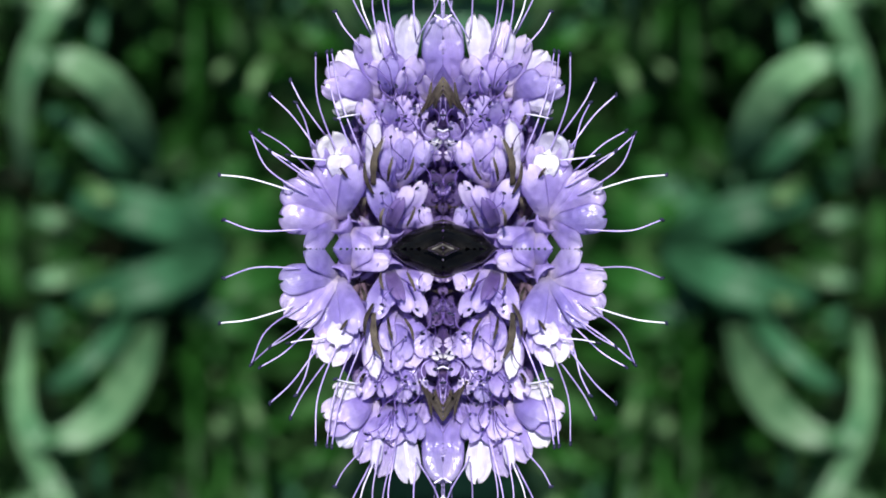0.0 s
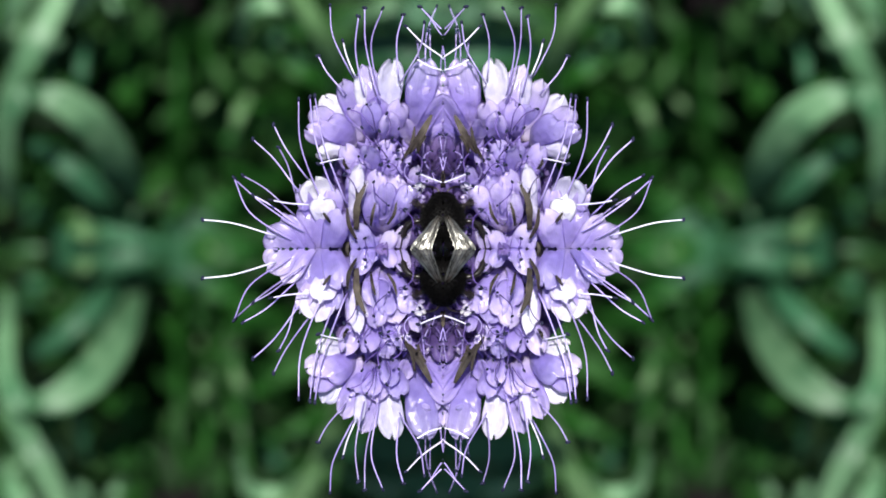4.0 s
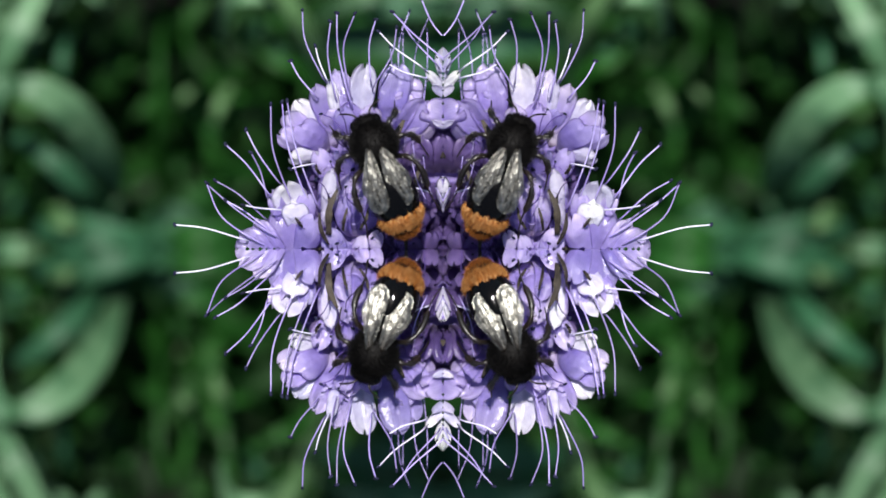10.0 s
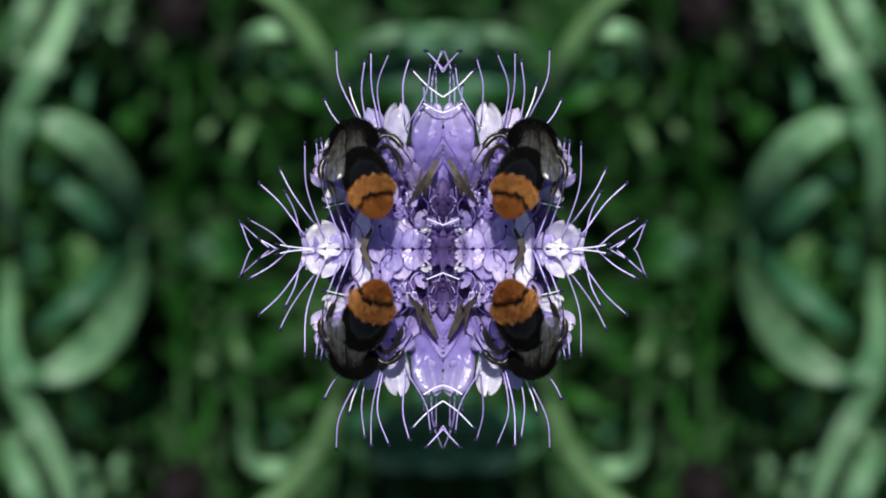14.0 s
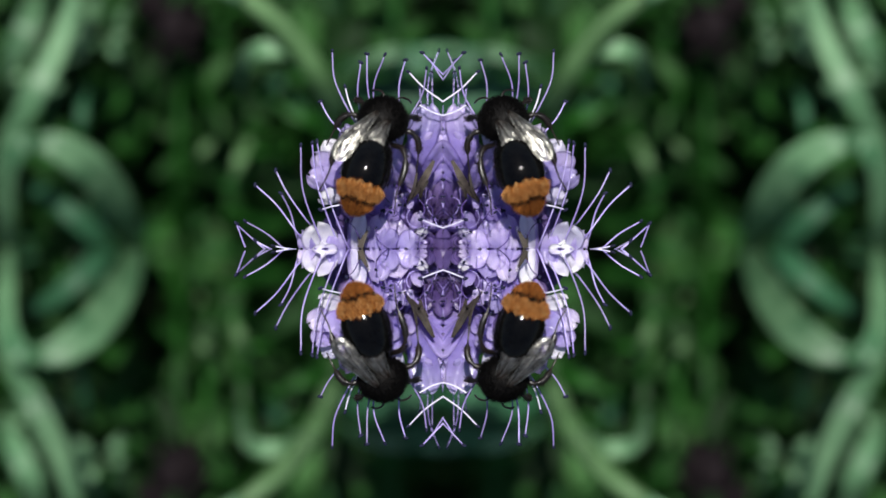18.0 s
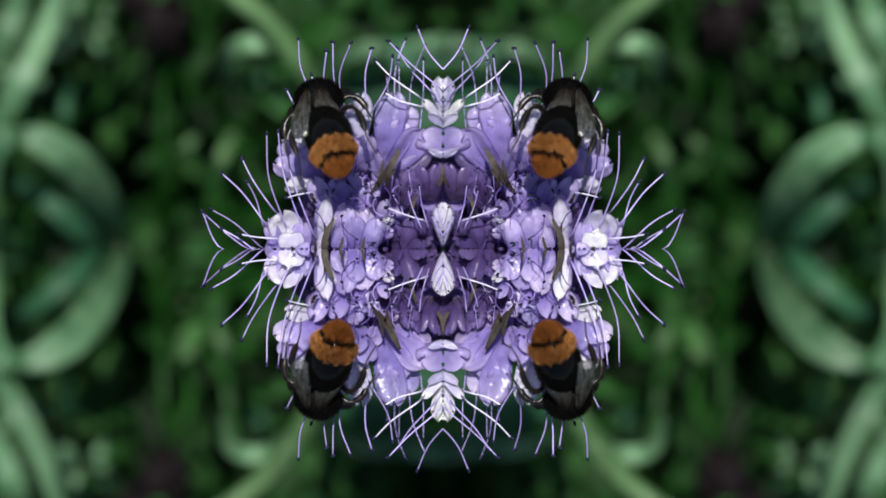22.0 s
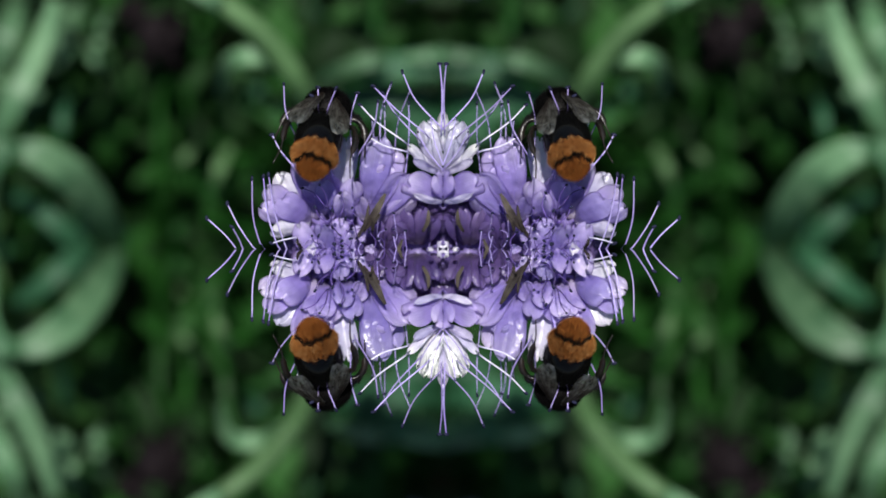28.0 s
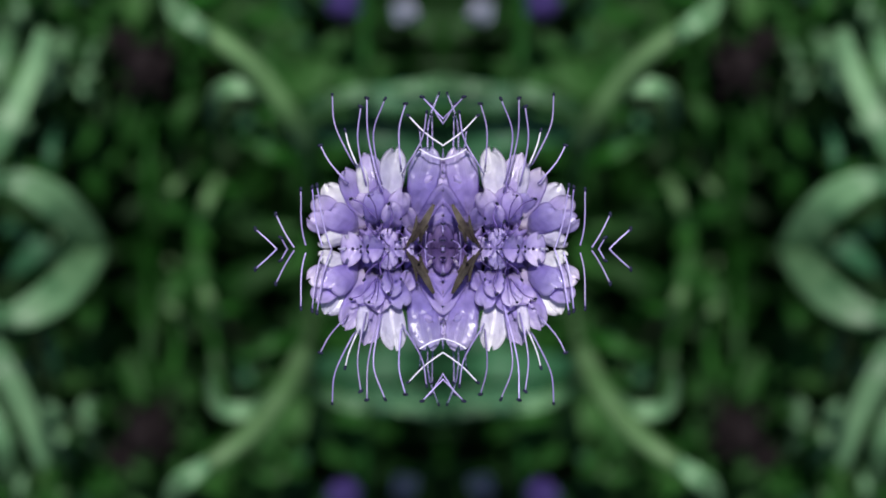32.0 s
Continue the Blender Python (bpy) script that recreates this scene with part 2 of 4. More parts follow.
def lathe(bm, profile, sides=16):
    """A turned shell from (radius, height) pairs in mm, closed at the axis by its last ring."""
    rings = [[bm.verts.new((r * math.cos(k * math.tau / sides) * 0.001, r * math.sin(k * math.tau / sides) * 0.001, z * 0.001)) for k in range(sides)] for r, z in profile]
    for lo, hi in zip(rings, rings[1:]):
        for k in range(sides):
            bm.faces.new((lo[k], lo[(k + 1) % sides], hi[(k + 1) % sides], hi[k])).smooth = True
    bm.faces.new(rings[0][::-1])
    bm.faces.new(rings[-1])


def ribbon(bm, line, width, fold=0.25, thick=0.0004, curl=0.0, wave=0.0, facing=(0, 0, 1)):
    """A leaf blade along a line: five points across, folded at the midrib, with some thickness."""
    rows = []
    n = len(line)
    face = Vector(facing)
    for i, q in enumerate(line):
        t = (line[min(i + 1, n - 1)] - line[max(i - 1, 0)]).normalized()
        s = t.cross(face)
        s = s.normalized() if s.length > 1e-6 else t.orthogonal().normalized()
        up = s.cross(t)
        w = width(i / (n - 1))
        row = []
        for x in (-1, -0.5, 0, 0.5, 1):
            ripple = wave * w * math.sin(i * 1.3 + x * 2) * abs(x)
            row.append(q + s * (x * w) + up * (abs(x) ** 1.4 * w * fold - curl * w * abs(x) ** 3 + ripple))
        rows.append((row, up))
    top = [[bm.verts.new(c + up * thick / 2) for c in row] for row, up in rows]
    low = [[bm.verts.new(c - up * thick / 2) for c in row] for row, up in rows]
    for g, flip in ((top, False), (low, True)):
        for a, b in zip(g, g[1:]):
            for k in range(4):
                q = (a[k], a[k + 1], b[k + 1], b[k])
                bm.faces.new(q[::-1] if flip else q).smooth = True
    for k in (0, 4):
        for i in range(n - 1):
            bm.faces.new((top[i][k], top[i + 1][k], low[i + 1][k], low[i][k]))
    for i in (0, n - 1):
        for k in range(4):
            bm.faces.new((top[i][k], top[i][k + 1], low[i][k + 1], low[i][k]))


def mesh_of(name, bm, *materials):
    me = bpy.data.meshes.new(name)
    bmesh.ops.recalc_face_normals(bm, faces=bm.faces)
    bm.to_mesh(me)
    bm.free()
    for m in materials:
        me.materials.append(m)
    return me


def piece(name, me, parent, m=None, label=""):
    """One mesh object under a thing or a part."""
    ob = new(name, me)
    ob.parent = parent
    if m is not None:
        ob.matrix_basis = m
    return tagged(ob, label)


def part(name, bm, material, parent, label=""):
    return piece(name, mesh_of(name, bm, material), parent, None, label)


FLIP_X = Matrix.Diagonal((-1, 1, 1, 1))
FLIP_Y = Matrix.Diagonal((1, -1, 1, 1))
QUARTERS = ((1, 1), (-1, 1), (1, -1), (-1, -1))


def mirrored(m, quarter):
    """The pose of a thing in another quarter of the symmetric bed, and whether the thing itself is a mirror image there."""
    sx, sy = quarter
    out = (FLIP_X if sx < 0 else Matrix.Identity(4)) @ (FLIP_Y if sy < 0 else Matrix.Identity(4)) @ m
    return (out @ FLIP_X, True) if sx * sy < 0 else (out, False)


def four(ob, m):
    """The thing in all four quarters, each the mirror image of its neighbours."""
    ob.matrix_basis = m
    out = [ob]
    for quarter in QUARTERS[1:]:
        q, flipped = mirrored(m, quarter)
        c = copy_thing(ob, q)
        if flipped:
            c.scale = (-1, 1, 1)
        out.append(c)
    return out


def seam_nodes(quarter):
    """What hangs over the seam between two quarters of the mirrored bed ends there in a clean cut."""
    g = bpy.data.node_groups.new("seam", "GeometryNodeTree")
    g.interface.new_socket("Geometry", in_out="INPUT", socket_type="NodeSocketGeometry")
    g.interface.new_socket("Geometry", in_out="OUTPUT", socket_type="NodeSocketGeometry")
    nd, ln = g.nodes, g.links

    def node(kind, *inputs):
        n = nd.new(kind)
        for slot, value in enumerate(inputs):
            if isinstance(value, bpy.types.NodeSocket):
                ln.new(value, n.inputs[slot])
            elif value is not None:
                n.inputs[slot].default_value = value
        return n

    def maths(kind, *inputs):
        n = node("ShaderNodeVectorMath", *inputs)
        n.operation = kind
        return n.outputs[0]

    first, last = nd.new("NodeGroupInput"), nd.new("NodeGroupOutput")
    info = node("GeometryNodeObjectInfo", node("GeometryNodeSelfObject").outputs[0])
    side = (*quarter, 1)
    spot = maths("MULTIPLY", node("FunctionNodeTransformPoint", nd.new("GeometryNodeInputPosition").outputs[0], info.outputs["Transform"]).outputs[0], side)
    xyz = node("ShaderNodeSeparateXYZ", spot)
    least = node("ShaderNodeMath", xyz.outputs[0], xyz.outputs[1])
    least.operation = "MINIMUM"
    over = node("ShaderNodeMath", least.outputs[0], 0.0)
    over.operation = "LESS_THAN"
    cut = node("GeometryNodeDeleteGeometry", first.outputs[0], over.outputs[0])
    cut.domain, cut.mode = "FACE", "ALL"
    flush = maths("MULTIPLY", maths("MAXIMUM", spot, (-0.00008, -0.00008, -9)), side)
    back = node("FunctionNodeTransformPoint", flush, node("FunctionNodeInvertMatrix", info.outputs["Transform"]).outputs[0])
    done = node("GeometryNodeSetPosition", cut.outputs[0], over.outputs[0], back.outputs[0])
    ln.new(done.outputs[0], last.inputs[0])
    return g


SEAMS = {quarter: seam_nodes(quarter) for quarter in QUARTERS}


def trimmed(things):
    """The same thing in the four quarters, each copy ending at the seams."""
    for ob, quarter in zip(things, QUARTERS):
        for o in (ob, *ob.children_recursive):
            if o.type == "MESH":
                o.modifiers.new("seam", "NODES").node_group = SEAMS[quarter]


# ---- ground ----
def build_ground():
    bm = bmesh.new()
    size, cells = 0.7, 70
    grid = [[bm.verts.new(((i / cells - 0.5) * size, (j / cells - 0.5) * size, 0.012 * noise.noise((i * 0.23, j * 0.23, 0)) + 0.004 * noise.noise((i * 0.9, j * 0.9, 3)) if 0 < i < cells and 0 < j < cells else 0.0)) for j in range(cells + 1)] for i in range(cells + 1)]
    for i in range(cells):
        for j in range(cells):
            bm.faces.new((grid[i][j], grid[i + 1][j], grid[i + 1][j + 1], grid[i][j + 1])).smooth = True
    far = 400.0
    corner = [bm.verts.new((x * far, y * far, 0)) for x, y in ((-1, -1), (1, -1), (1, 1), (-1, 1))]
    edge = [grid[0][0], grid[cells][0], grid[cells][cells], grid[0][cells]]
    sides = [[grid[i][0] for i in range(cells + 1)], [grid[cells][j] for j in range(cells + 1)], [grid[i][cells] for i in range(cells, -1, -1)], [grid[0][j] for j in range(cells, -1, -1)]]
    for k in range(4):
        bm.faces.new([corner[k], corner[(k + 1) % 4]] + sides[k][::-1])
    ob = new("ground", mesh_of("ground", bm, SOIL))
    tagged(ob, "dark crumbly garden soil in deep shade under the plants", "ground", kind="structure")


build_ground()


# ---- blossoms ----
MM = 0.001


def petal(bm, base, tip, half, bow, cup, roll, seed):
    """One lobe of a bell from its narrow foot to its round rim, arched and crinkled; half: half its width."""
    rnd = random.Random(seed)
    uv = bm.loops.layers.uv.new("UVMap")
    nu, nv = 12, 14
    way = tip - base
    size = way.length
    way = way.normalized()
    side = way.cross(Vector((0, 0, 1)))
    side = Matrix.Rotation(radians(roll), 3, way) @ (side.normalized() if side.length > 1e-6 else Vector((1, 0, 0)))
    up = side.cross(way)
    ph, skew, notch = rnd.uniform(0, 6), rnd.uniform(-0.16, 0.16), rnd.uniform(0.0, 0.06)
    rows = []
    for j in range(nv + 1):
        t = 1 - (1 - j / nv) ** 1.6
        w = 0.3 + 0.78 * t ** 0.75
        if t > 0.66:
            w *= math.sqrt(max(0.0, 1 - ((t - 0.66) / 0.342) ** 2.3))
        w = max(w, 0.05)
        row = []
        for i in range(nu + 1):
            u = 2 * i / nu - 1
            p = base + way * size * (t - notch * (1 - abs(u)) * t ** 6 + 0.02 * math.sin(3.4 * u + ph) * t ** 3) + side * half * (w * u + skew * t)
            ripple = 0.18 * math.sin(2.8 * u + ph + 2.2 * t) * t + 0.03 * math.sin(6 * u + ph) * t ** 3 + 0.26 * noise.noise(Vector((u * 1.6, t * 2.4, seed * 3.7))) * t
            curl = 0.22 * max(0.0, t - 0.72) / 0.28 * math.sin(ph)
            h = size * bow * math.sin(math.pi * t) * 0.5 - cup * half * w * u * u + half * (ripple - curl * 0.6) - 0.05 * half * w * math.exp(-(u * 4) ** 2)
            row.append(bm.verts.new(p + up * h))
        rows.append(row)
    for j in range(nv):
        for i in range(nu):
            f = bm.faces.new((rows[j][i], rows[j][i + 1], rows[j + 1][i + 1], rows[j + 1][i]))
            f.smooth = True
            for lp, (p, q) in zip(f.loops, ((i, j), (i + 1, j), (i + 1, j + 1), (i, j + 1))):
                lp[uv].uv = (p / nu, 1 - (1 - q / nv) ** 1.6)
    bmesh.ops.solidify(bm, geom=bm.faces[:], thickness=0.00006)


def throat_mesh():
    bm = bmesh.new()
    lathe(bm, [(0.8, -0.2), (1.3, 0.9), (1.6, 2.0), (1.75, 2.9), (1.66, 2.9), (1.5, 2.0), (1.1, 1.1), (0.3, 0.6)])
    return mesh_of("floret", bm, TUBE)


def calyx_mesh():
    """The bristly cup with its short stalk."""
    bm = bmesh.new()
    rnd = random.Random(5)
    tube(bm, [Vector((0.6, 0.2, -7)) * MM, Vector((0.3, 0.1, -3.5)) * MM, Vector((0, 0, -0.1)) * MM], lambda t: (0.28 + 0.35 * t) * MM, 6)
    for k in range(46):
        a, z = rnd.uniform(0, math.tau), rnd.uniform(-5, 0.8)
        p = Vector((math.cos(a) * 0.7, math.sin(a) * 0.7, z)) * MM
        tube(bm, [p, p + Vector((math.cos(a), math.sin(a), rnd.uniform(0.2, 0.9))) * 1.0 * MM], lambda t: 0.05 * MM * (1 - 0.9 * t), 3)
    return mesh_of("calyx", bm, CALYX)


THROAT, CALYX_CUP = throat_mesh(), calyx_mesh()


def put(name, bm, materials, owner, label=""):
    """A part given in the head's space, under one of the head's florets."""
    me = mesh_of(name, bm, *materials)
    me.transform(owner.matrix_basis.inverted())
    return piece(name, me, owner, None, label)


def floret(head, u, v, lift, petals, seed):
    """One blossom: its foot on the plan, mm of lift, and its petals: tip on the plan, half width, tint, mm of lift at the tip, roll."""
    rnd = random.Random(seed)
    base = plan(u, v, BLOOM_Z + (lift - 6.5) * MM)
    mid = sum((plan(p[0], p[1], base.z + 0.006) for p in petals), Vector()) / len(petals)
    ob = piece("floret", THROAT, head)
    ob.matrix_basis = Matrix.Translation(base - (mid - base).normalized() * 2.2 * MM) @ (mid - base).to_track_quat("Z", "Y").to_matrix().to_4x4()
    ob["rest"] = (u, v)
    for k, (pu, pv, half, tint, *more) in enumerate(petals):
        rise, roll = (*more, 0, 0)[:2] if more else (0, rnd.uniform(-16, 16))
        spread = 0.16
        foot = plan(u + (pu - u) * 0.03 + (pv - v) * spread * rnd.uniform(-0.4, 0.4), v + (pv - v) * 0.03, base.z + rnd.uniform(-0.4, 0.4) * MM)
        tip = plan(pu, pv, BLOOM_Z + (lift + rise - 2.4 + rnd.uniform(-1.3, 0.9)) * MM)
        bm = bmesh.new()
        petal(bm, foot, tip, half * UNIT, rnd.uniform(0.05, 0.42), rnd.uniform(-0.25, 0.6), roll * 1.3 + rnd.uniform(-14, 14), seed * 7 + k)
        me = bpy.data.meshes.new("petal")
        bm.to_mesh(me)
        bm.free()
        me.materials.append(tint)
        me.transform(ob.matrix_basis.inverted())
        piece("petal", me, ob)
    piece("calyx", CALYX_CUP, ob)
    return ob


def sepal(owner, u, v, tu, tv, half, z, rnd):
    """A narrow bristly leaf of the calyx, from its foot to its tip on the plan."""
    bm = bmesh.new()
    a, b = plan(u, v, z), plan(tu, tv, z + 0.0012)
    across = Vector((a.y - b.y, b.x - a.x, 0)) * rnd.uniform(-0.12, 0.12)
    line = spline([a, a.lerp(b, 0.5) + across + Vector((0, 0, 0.0008)), b], 5)
    ribbon(bm, line, lambda t: half * 0.86 * UNIT * (0.25 + 0.85 * math.sin(math.pi * min(0.97, 0.08 + 0.9 * t)) ** 0.8), 0.35, 0.00018)
    for _ in range(34):
        q = rnd.choice(line)
        way = Vector((rnd.gauss(0, 1), rnd.gauss(0, 1), rnd.uniform(0.1, 0.8))).normalized()
        tube(bm, [q, q + way * rnd.uniform(0.4, 0.9) * MM], lambda t: 0.03 * MM * (1 - 0.9 * t), 3)
    put("sepal", bm, (SEPAL,), owner)


def stamen(owner, line, width, material, rnd, size=1.0):
    """A thread with its small dark anther lying across the tip."""
    bm = bmesh.new()
    tube(bm, line, lambda t: (1 - 0.25 * t) * width * MM, 6, 0)
    turn = (line[-1] - line[-3]).normalized().to_track_quat("Z", "Y").to_matrix().to_4x4()
    ball(bm, Matrix.Translation(line[-1]) @ turn @ pose(0, 0, 0, rnd.uniform(20, 80), 0, rnd.uniform(0, 360)) @ Matrix.Diagonal((0.22 * MM * size, 0.25 * MM * size, 0.42 * MM * size, 1)), 8, 6, 1, 0.3)
    put("stamen", bm, (material, ANTHER), owner)


# The blossoms of the head: foot on the plan, lift in mm, petals.
# W and V are the sunlit and the shaded colour of P.
P, W, V = PETAL, SUNLIT_PETAL, SHADED_PETAL
BLOSSOMS = [
    (886, 248, -1.5, [(868, 96, 32, P, 0, 6), (840, 116, 26, P, -1, -14), (814, 160, 32, P, 0, -10), (808, 204, 28, P, -0.6, -14), (908, 200, 20, P, 1.5, 10), (848, 148, 34, P, 1.2, 4)]),
    (934, 240, -0.5, [(927, 94, 27, W, 0, -8), (952, 160, 24, P, 1, 14), (914, 172, 24, P, 1.5, -10), (930, 190, 22, P, 2, -8)]),
    (968, 238, -0.5, [(972, 105, 26, P, 0, -10), (987, 124, 14, W, 0.8, 26), (958, 172, 22, P, 1.5, 0), (994, 180, 24, P, 1, 16)]),
]
BLOSSOMS += [
    (984, 246, 0.3, [(1012, 133, 23, P, -1, -8), (1044, 158, 26, W, -0.5, 12), (1068, 182, 26, P, 0, 10), (1080, 222, 25, P, 0, 16), (1058, 260, 20, W, -0.5, 22), (1044, 205, 30, P, 1.4, -6)]),
    (952, 322, 0.5, [(898, 254, 20, P, 0, -16), (930, 240, 22, P, 0.5, 8), (965, 250, 22, P, 1, 10), (1010, 246, 24, P, 0.5, 14), (992, 276, 19, P, 1, 20)]),
    (900, 345, 0.0, [(882, 286, 13, P, 0, -20), (905, 280, 14, V, 0.5, 0), (872, 318, 12, W, 0.5, -26), (868, 345, 12, P, 0, -20)]),
]
BLOSSOMS += [
    (948, 404, 1.2, [(918, 298, 29, P, 0, -8), (953, 294, 25, P, 0.6, 6), (890, 322, 25, P, -0.5, -22), (936, 316, 26, P, 1.6, -4), (962, 330, 19, P, 1.8, 18)]),
    (1000, 388, 1.2, [(984, 283, 15, W, 0.8, -12), (1002, 300, 13, P, 0, 30), (972, 312, 13, W, 0.2, -34)]),
    (1032, 402, 1.4, [(1062, 303, 36, W, 0.3, 4), (1092, 322, 18, P, 0, 24), (1026, 324, 21, P, 0.6, -16), (1054, 342, 27, W, 1.4, 4)]),
]
BLOSSOMS += [
    (1048, 462, 1.8, [(1012, 368, 28, P, 0.8, -14), (1078, 346, 30, P, -0.3, 6), (1148, 396, 34, P, -0.5, 12), (1154, 456, 32, P, -0.2, 18), (1112, 508, 30, P, 0.3, 20), (1116, 370, 22, P, -0.8, 10)]),
    (1030, 478, 1.0, [(992, 520, 26, P, 0, -12), (1050, 540, 26, P, 0, 10), (960, 492, 20, P, 0.2, -20)]),
    (955, 472, 2.0, [(902, 392, 20, P, 0, -18), (888, 440, 19, P, 0, -22), (990, 388, 25, P, 0.4, 14), (966, 408, 18, P, 1.0, 8), (926, 400, 17, P, 0.8, -6), (940, 420, 15, V, 1.4, 0)]),
]
BLOSSOMS += [
    (744, 166, -0.8, [(788, 70, 28, W, 0, 8), (816, 110, 11, W, 0.4, 22), (806, 132, 10, W, 0.8, 20), (748, 42, 24, W, 0.3, -4)]),
    (740, 208, -0.4, [(816, 172, 32, P, 0, 10), (806, 197, 9, W, 0.9, 22), (768, 158, 26, P, 0.4, -6), (720, 150, 24, P, 0, -14)]),
    (748, 402, -0.6, [(773, 289, 42, W, 1.2, 4)]),
]
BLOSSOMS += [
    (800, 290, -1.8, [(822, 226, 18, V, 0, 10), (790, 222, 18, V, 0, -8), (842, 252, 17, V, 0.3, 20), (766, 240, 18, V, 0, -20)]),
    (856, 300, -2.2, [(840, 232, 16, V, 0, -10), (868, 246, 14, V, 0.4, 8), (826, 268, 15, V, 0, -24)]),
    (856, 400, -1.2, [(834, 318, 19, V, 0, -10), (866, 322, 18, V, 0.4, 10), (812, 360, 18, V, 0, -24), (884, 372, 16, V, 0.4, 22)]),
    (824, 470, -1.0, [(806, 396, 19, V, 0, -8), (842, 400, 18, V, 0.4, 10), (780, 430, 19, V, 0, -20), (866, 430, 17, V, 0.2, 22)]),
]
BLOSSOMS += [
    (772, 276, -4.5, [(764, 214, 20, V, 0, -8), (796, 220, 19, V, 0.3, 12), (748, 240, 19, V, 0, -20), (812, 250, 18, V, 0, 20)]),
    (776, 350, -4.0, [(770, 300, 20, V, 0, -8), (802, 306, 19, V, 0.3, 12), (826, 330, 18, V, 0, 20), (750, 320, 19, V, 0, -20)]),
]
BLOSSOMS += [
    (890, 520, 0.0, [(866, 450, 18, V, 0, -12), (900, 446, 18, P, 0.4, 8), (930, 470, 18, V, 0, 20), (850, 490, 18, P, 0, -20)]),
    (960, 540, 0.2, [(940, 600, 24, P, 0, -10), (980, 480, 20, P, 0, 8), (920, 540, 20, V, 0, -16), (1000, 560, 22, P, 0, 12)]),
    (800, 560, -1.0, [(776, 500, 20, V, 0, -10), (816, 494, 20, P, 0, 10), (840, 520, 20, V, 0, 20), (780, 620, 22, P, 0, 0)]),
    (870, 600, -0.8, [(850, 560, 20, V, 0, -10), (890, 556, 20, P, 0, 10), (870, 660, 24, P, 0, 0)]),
]
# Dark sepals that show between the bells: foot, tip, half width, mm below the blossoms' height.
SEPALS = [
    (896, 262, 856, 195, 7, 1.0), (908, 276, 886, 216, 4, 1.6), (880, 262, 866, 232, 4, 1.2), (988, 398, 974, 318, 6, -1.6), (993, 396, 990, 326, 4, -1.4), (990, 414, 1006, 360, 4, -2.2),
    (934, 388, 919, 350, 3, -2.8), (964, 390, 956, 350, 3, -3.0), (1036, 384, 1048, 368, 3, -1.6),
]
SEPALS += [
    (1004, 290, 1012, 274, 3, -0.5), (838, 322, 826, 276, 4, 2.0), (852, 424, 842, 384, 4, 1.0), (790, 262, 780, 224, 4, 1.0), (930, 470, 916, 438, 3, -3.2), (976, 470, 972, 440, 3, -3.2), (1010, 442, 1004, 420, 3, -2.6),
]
# The long stamens: where each leaves its blossom, its tip, and how far it bows.
FILAMENTS = [
    (1098, 325, 1172, 238, 0.05), (1080, 300, 1136, 212, -0.04), (1100, 330, 1127, 252, 0.06), (1107, 367, 1190, 302, 0.06),
    (1090, 395, 1203, 310, -0.03), (1107, 407, 1206, 306, -0.16), (1100, 387, 1172, 337, 0.04), (1144, 407, 1262, 380, 0.05, "white"), (1126, 473, 1254, 459, -0.1),
]
FILAMENTS += [
    (1077, 353, 1141, 345, -0.03, "white"), (1010, 337, 1063, 161, -0.05), (1030, 323, 1072, 163, -0.06), (1047, 343, 1092, 167, -0.09), (1013, 150, 1057, 90, -0.06),
    (1000, 112, 1036, 0, -0.1), (993, 121, 1013, 64, -0.04, "white"), (949, 158, 975, 5, -0.06), (946, 145, 943, 6, -0.14), (975, 150, 986, 20, -0.08),
]
FILAMENTS += [
    (913, 119, 906, 17, -0.08), (910, 129, 869, 31, 0.1), (788, 84, 877, 3, -0.03), (756, 74, 826, -21, -0.09), (758, 78, 760, -35, 0.03), (800, 92, 862, 17, -0.05),
    (826, 98, 901, 38, -0.05, "white"), (822, 118, 884, 95, -0.07, "white"), (815, 321, 880, 298, -0.02, "white"), (1016, 273, 1057, 281, 0.03, "white"),
]
FILAMENTS += [(824, 175, 815, 36, 0.03, "thin"), (842, 175, 858, 40, -0.04, "thin"), (852, 178, 880, 66, -0.06, "thin")]
FILAMENTS += [(838, 150, 812, 12, -0.08, "thin"), (862, 122, 846, 2, -0.09, "thin")]
FILAMENTS += [(806, 330, 822, 258, -0.04, "front"), (818, 332, 842, 268, -0.05, "front"), (768, 355, 790, 296, -0.05, "front"), (756, 350, 760, 290, 0.04, "front"), (776, 352, 800, 312, -0.04, "front"), (750, 148, 776, 58, -0.05, "front"), (754, 150, 798, 84, -0.06, "front"), (746, 140, 752, 52, 0.03, "front")]
FILAMENTS += [(958, 218, 972, 176, 0.1, "dark"), (966, 215, 1003, 184, 0.14, "dark"), (955, 245, 980, 217, -0.15, "dark"), (940, 236, 936, 192, 0.2, "dark"), (938, 262, 949, 223, -0.2, "dark")]
FILAMENTS += [(908, 272, 926, 236, 0.2, "dark"), (940, 346, 959, 313, -0.2, "dark"), (880, 298, 884, 261, 0.25, "dark"), (955, 440, 975, 413, -0.2, "dark"), (890, 398, 905, 364, 0.2, "dark"), (915, 300, 945, 282, 0.3, "dark"), (990, 330, 1012, 300, 0.12, "dark")]


